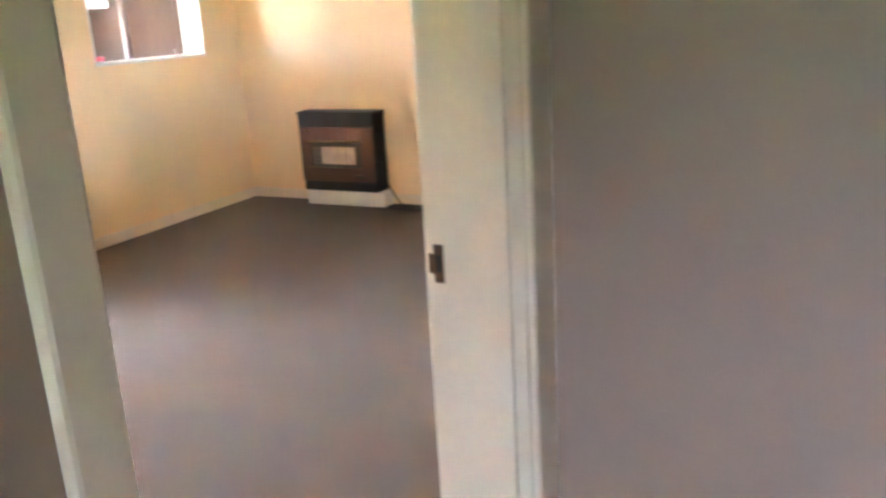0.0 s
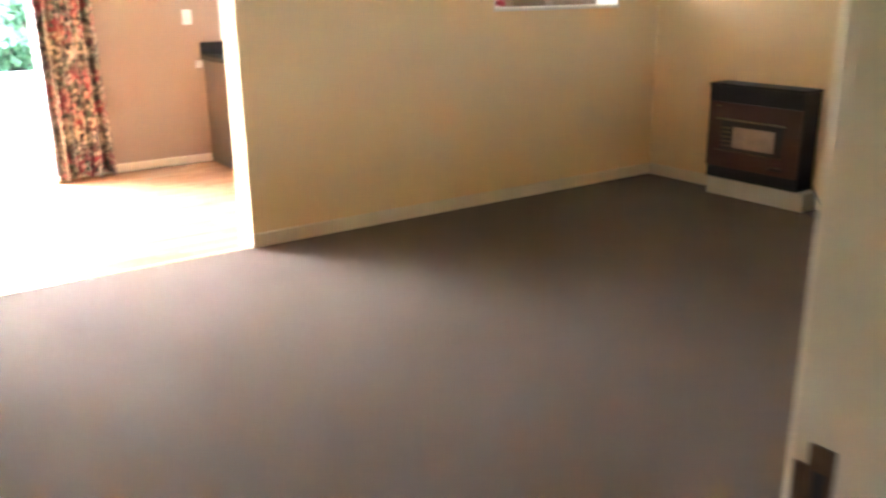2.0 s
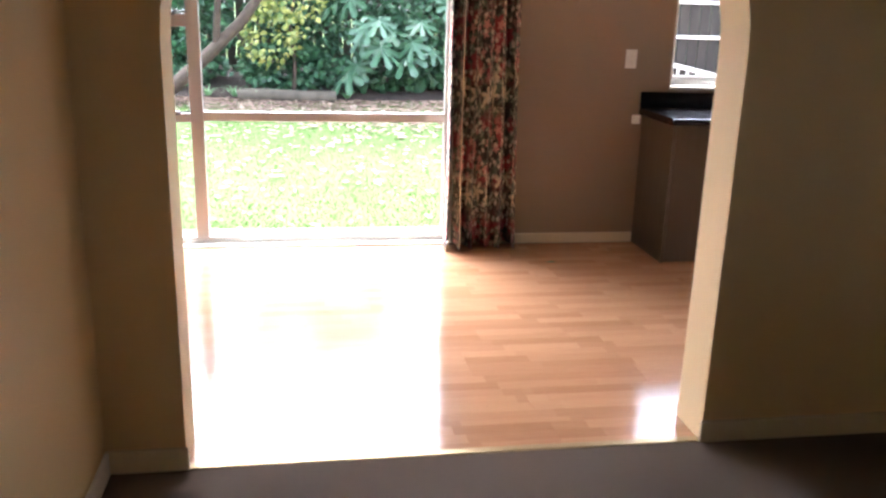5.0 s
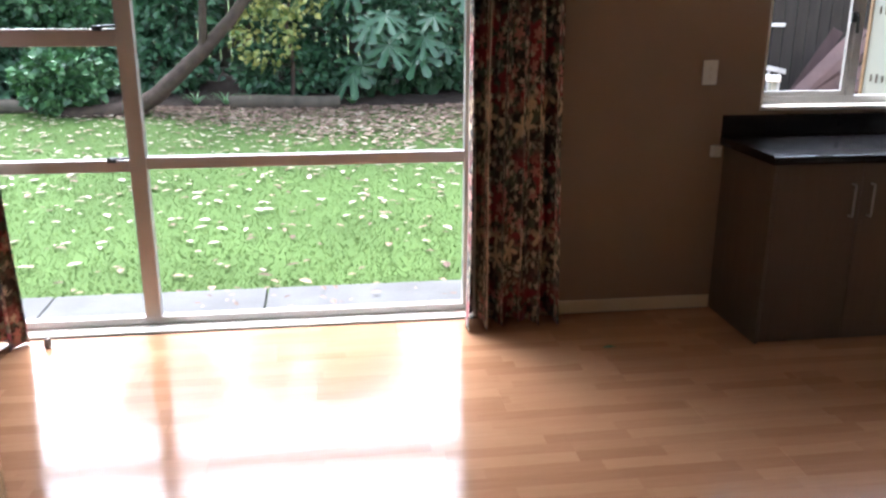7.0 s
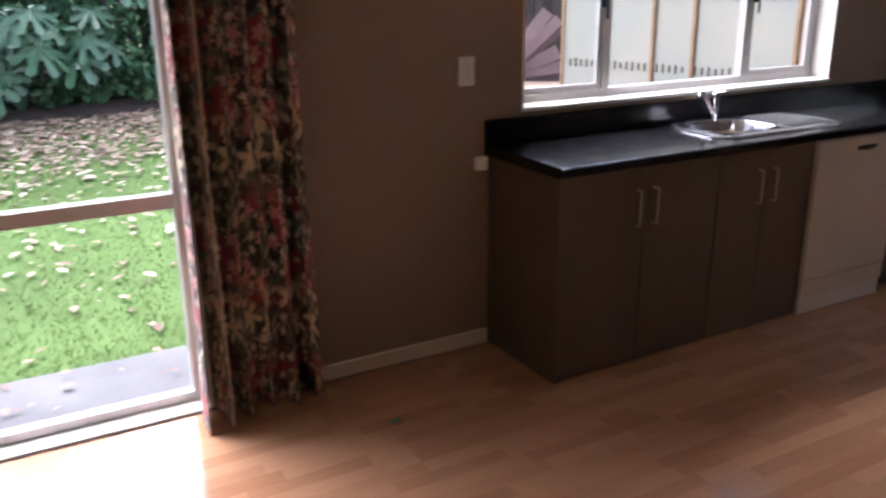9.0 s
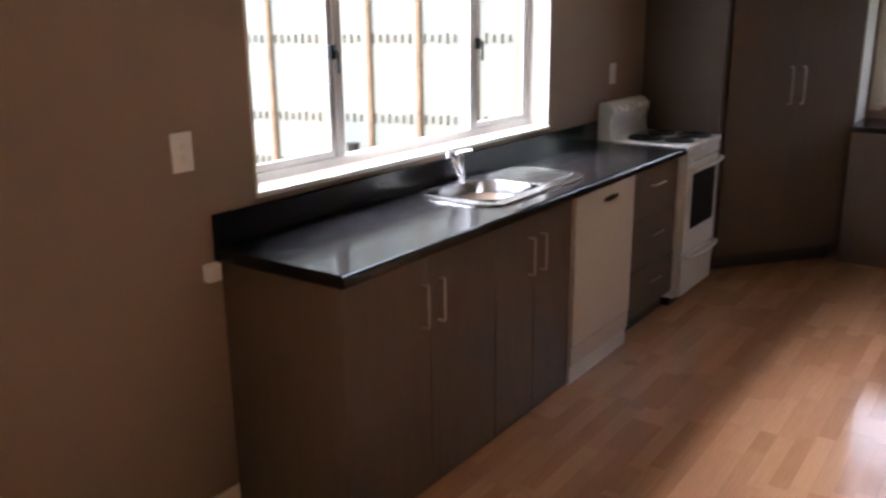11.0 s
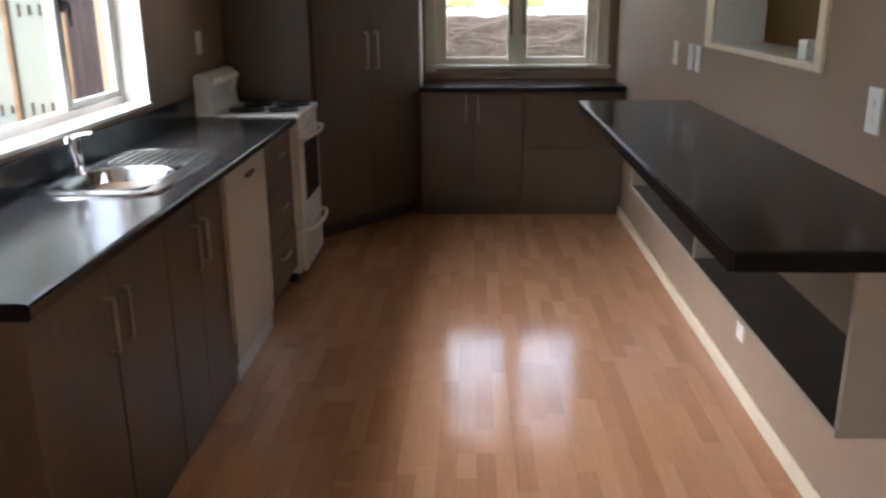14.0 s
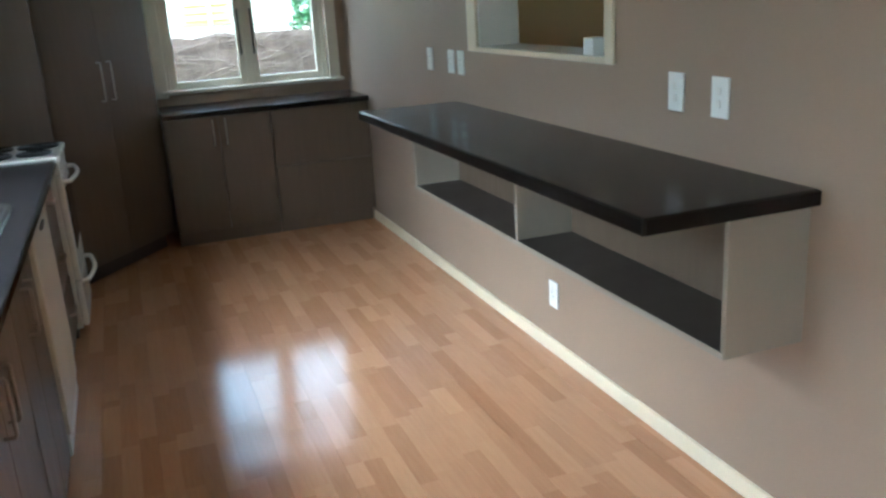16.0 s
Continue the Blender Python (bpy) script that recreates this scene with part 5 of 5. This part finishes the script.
# ---- outside the end window ----
bh = thing("brush_fence", "brown brushwood fence of bundled twigs", "fence", at=(-4.7, 10.0, -0.16))
TWIG = mat("brushwood", (0.2, 0.145, 0.12), 0.9, vary=0.35, scale=6, grain=60, bump=0.8, dist=0.01)
bm = bmesh.new()
n0 = 60
top = [(-8 + 8 * i / n0, 1.27 + 0.05 * noise.noise((i * 0.5, 0, 3))) for i in range(n0 + 1)]
prism(bm, [(-8, -0.16), *top, (0, -0.16)][::-1], "y", 10.0, 10.12)
part("core", bm, TWIG, bh)
rt = random.Random(31)
bm = bmesh.new()
for i in range(300):
    x = rt.uniform(-7, -2.5)
    z = rt.uniform(0.4, 1.25)
    l_ = rt.uniform(0.25, 0.7)
    a = rt.gauss(1.5, 0.45) if i % 4 == 0 else rt.gauss(0.05, 0.3)
    p0 = Vector((x, 9.985 - rt.random() * 0.04, z))
    p2 = p0 + Vector((math.cos(a) * l_, rt.uniform(-0.04, 0.01), min(math.sin(a) * l_, 1.36 - z)))
    p1 = (p0 + p2) / 2 + Vector((rt.uniform(-0.05, 0.05), -0.01, rt.uniform(-0.05, 0.05)))
    tube(bm, [p0, p1, p2], [0.005, 0.0045, 0.0025], 5)
tw = part("twigs", bm, mat("pale_twigs", (0.2, 0.15, 0.12), 0.85, vary=0.3, scale=10), bh, "pale bent twigs", True)
nh = thing("house", "neighbouring house with cream wall and yellow louvred windows", "house", at=(-5, 14, -0.16))
bx("wall", -11, 1, 14.0, 14.2, -0.16, 2.75, mat("cream_render", (0.75, 0.72, 0.62), 0.8, vary=0.06, scale=2, bump=0.3), nh, 0.01)
YEL = mat("yellow_paint", (0.62, 0.51, 0.22), 0.5, vary=0.08, scale=4)
for x, w in ((-7.5, 1.0), (-6.02, 1.0), (-4.72, 0.68)):
    wd = bx("window", x, x + w, 13.97, 13.995, 1.3, 2.6, YEL, nh, 0.004, "yellow framed louvred window")
    for i in range(12):
        bx("louvre", x + 0.06, x + w - 0.06, 13.94, 13.968, 1.36 + i * 0.1, 1.435 + i * 0.1, YEL, wd, 0.003)
    bx("mullion", x + w * 0.55, x + w * 0.55 + 0.05, 13.925, 13.939, 1.3, 2.6, CW, wd, 0.003, "cream window mullion")
bm = prism(bmesh.new(), [(13.6, 2.7), (14.3, 2.75), (18, 3.5), (18, 3.65), (13.6, 2.8)], "x", -11.3, 1.3)
part("roof", bm, ENAMEL, nh)
shrub("conifer", "small bright green conifer behind the brush fence", [((-3.55, 11.2, 1.0 + 0.25 * i), (0.26 - 0.045 * i,) * 2 + (0.22,), 260) for i in range(5)], [stem(-3.55, 11.2, 1.5, 0.02, 0.04)], LEAF_B, (0.04, 0.08), 61)

# small leaf dropped on the planks
lf1 = bmesh.new()
q0 = [lf1.verts.new((-6.05 + a, 2.42 + b, c)) for a, b, c in ((0, -0.03, 0.001), (0.014, -0.01, 0.006), (0.012, 0.012, 0.007), (0, 0.032, 0.003), (-0.013, 0.012, 0.008), (-0.014, -0.01, 0.005))]
lf1.faces.new((q0[0], q0[1], q0[2], q0[3]))
lf1.faces.new((q0[0], q0[3], q0[4], q0[5]))
tagged(part("fallen_leaf", lf1, LEAF_B), "small green leaf lying on the plank floor", "leaf")

# ---- plank floor, last ----
def plank_mat():
    """Beech laminate: three strips to a plank, each strip broken into short lengths of their own tone."""
    m = bpy.data.materials.new("beech_laminate")
    t, b = nodes_of(m)
    L = t.links.new
    co = t.nodes.new("ShaderNodeTexCoord")
    inf = t.nodes.new("ShaderNodeObjectInfo")
    sep = t.nodes.new("ShaderNodeSeparateXYZ")
    L(co.outputs["Object"], sep.inputs[0])
    def op(kind, a, bb=None, c=None):
        q = t.nodes.new("ShaderNodeMath")
        q.operation = kind
        for i, v in enumerate((a, bb, c)):
            if v is None:
                continue
            if isinstance(v, (int, float)):
                q.inputs[i].default_value = v
            else:
                L(v, q.inputs[i])
        return q.outputs[0]
    strip = op("FLOOR", op("MULTIPLY", sep.outputs[0], 1 / 0.0645))
    shift = op("MULTIPLY", op("ADD", strip, op("MULTIPLY", inf.outputs["Random"], 37.0)), 0.377)
    cell = op("FLOOR", op("MULTIPLY", op("ADD", sep.outputs[1], shift), 1 / 0.42))
    cmb = t.nodes.new("ShaderNodeCombineXYZ")
    L(strip, cmb.inputs[0])
    L(cell, cmb.inputs[1])
    L(op("MULTIPLY", inf.outputs["Random"], 91.0), cmb.inputs[2])
    wn_ = t.nodes.new("ShaderNodeTexWhiteNoise")
    L(cmb.outputs[0], wn_.inputs["Vector"])
    mp = t.nodes.new("ShaderNodeMapping")
    mp.inputs["Scale"].default_value = (30, 2.2, 1)
    ad = t.nodes.new("ShaderNodeVectorMath")
    L(co.outputs["Object"], ad.inputs[0])
    L(wn_.outputs["Color"], ad.inputs[1])
    L(ad.outputs[0], mp.inputs["Vector"])
    gr = t.nodes.new("ShaderNodeTexNoise")
    gr.inputs["Scale"].default_value, gr.inputs["Detail"].default_value = 3.0, 6
    L(mp.outputs[0], gr.inputs["Vector"])
    ramp = t.nodes.new("ShaderNodeValToRGB")
    ramp.color_ramp.elements[0].color = (0.4, 0.188, 0.092, 1)
    ramp.color_ramp.elements[1].color = (0.6, 0.34, 0.19, 1)
    L(op("MULTIPLY_ADD", gr.outputs[0], 0.55, op("MULTIPLY_ADD", wn_.outputs["Value"], 0.6, -0.05)), ramp.inputs[0])
    L(ramp.outputs[0], b.inputs["Base Color"])
    b.inputs["Specular IOR Level"].default_value = 0.5
    big = t.nodes.new("ShaderNodeTexNoise")
    big.inputs["Scale"].default_value = 3
    L(co.outputs["Object"], big.inputs["Vector"])
    rr2 = t.nodes.new("ShaderNodeMapRange")
    rr2.inputs["To Min"].default_value, rr2.inputs["To Max"].default_value = 0.1, 0.16
    L(big.outputs[0], rr2.inputs["Value"])
    L(rr2.outputs[0], b.inputs["Roughness"])
    bp = t.nodes.new("ShaderNodeBump")
    bp.inputs["Strength"].default_value, bp.inputs["Distance"].default_value = 0.25, 0.001
    wavy = t.nodes.new("ShaderNodeTexNoise")
    wavy.inputs["Scale"].default_value, wavy.inputs["Detail"].default_value = 14, 3
    L(co.outputs["Object"], wavy.inputs["Vector"])
    L(op("MULTIPLY_ADD", gr.outputs[0], 0.25, wavy.outputs[0]), bp.inputs["Height"])
    L(bp.outputs[0], b.inputs["Normal"])
    return m


PLANK = plank_mat()
fl = thing("floor_planks", "beech laminate plank floor in the kitchen and dining space", "floor", at=(-5.3, 3.3, -0.012))
fl["kind"] = "structure"
PW, PL = 0.1935, 1.285
pmeshes = {}


def plank_mesh(w, l):
    key = (round(w, 3), round(l, 3))
    if key not in pmeshes:
        bm = bmesh.new()
        g_ = 0.0002
        x0, x1, y0, y1 = g_, w - g_, g_, l - g_
        b0 = [bm.verts.new(p) for p in ((x0, y0, 0), (x1, y0, 0), (x1, y1, 0), (x0, y1, 0))]
        b1 = [bm.verts.new(p) for p in ((x0, y0, 0.0115), (x1, y0, 0.0115), (x1, y1, 0.0115), (x0, y1, 0.0115))]
        i_ = 0.0005
        b2 = [bm.verts.new(p) for p in ((x0 + i_, y0 + i_, 0.012), (x1 - i_, y0 + i_, 0.012), (x1 - i_, y1 - i_, 0.012), (x0 + i_, y1 - i_, 0.012))]
        for a, b in ((b0, b1), (b1, b2)):
            for k_ in range(4):
                bm.faces.new((a[k_], a[(k_ + 1) % 4], b[(k_ + 1) % 4], b[k_]))
        bm.faces.new(b2)
        pmeshes[key] = mesh_of(bm, "plank", PLANK)
    return pmeshes[key]


def lay(xa, xb, ya, yb):
    x, row = xa, 0
    while x < xb - 0.01:
        w = min(PW, xb - x)
        y = ya - (row * 0.43 % 1.0) * PL
        while y < yb - 0.01:
            y0, y1 = max(y, ya), min(y + PL, yb)
            if y1 - y0 > 0.02:
                ob = new("plank", plank_mesh(w, y1 - y0))
                ob.parent = fl
                ob.matrix_parent_inverse = fl.matrix_basis.inverted()
                ob.location = (x, y0, -0.012)
            y += PL
        x += PW
        row += 1


lay(XW + 0.02, XK, YS, YN)
lay(XK, XL - 0.031, AY0, AY1)
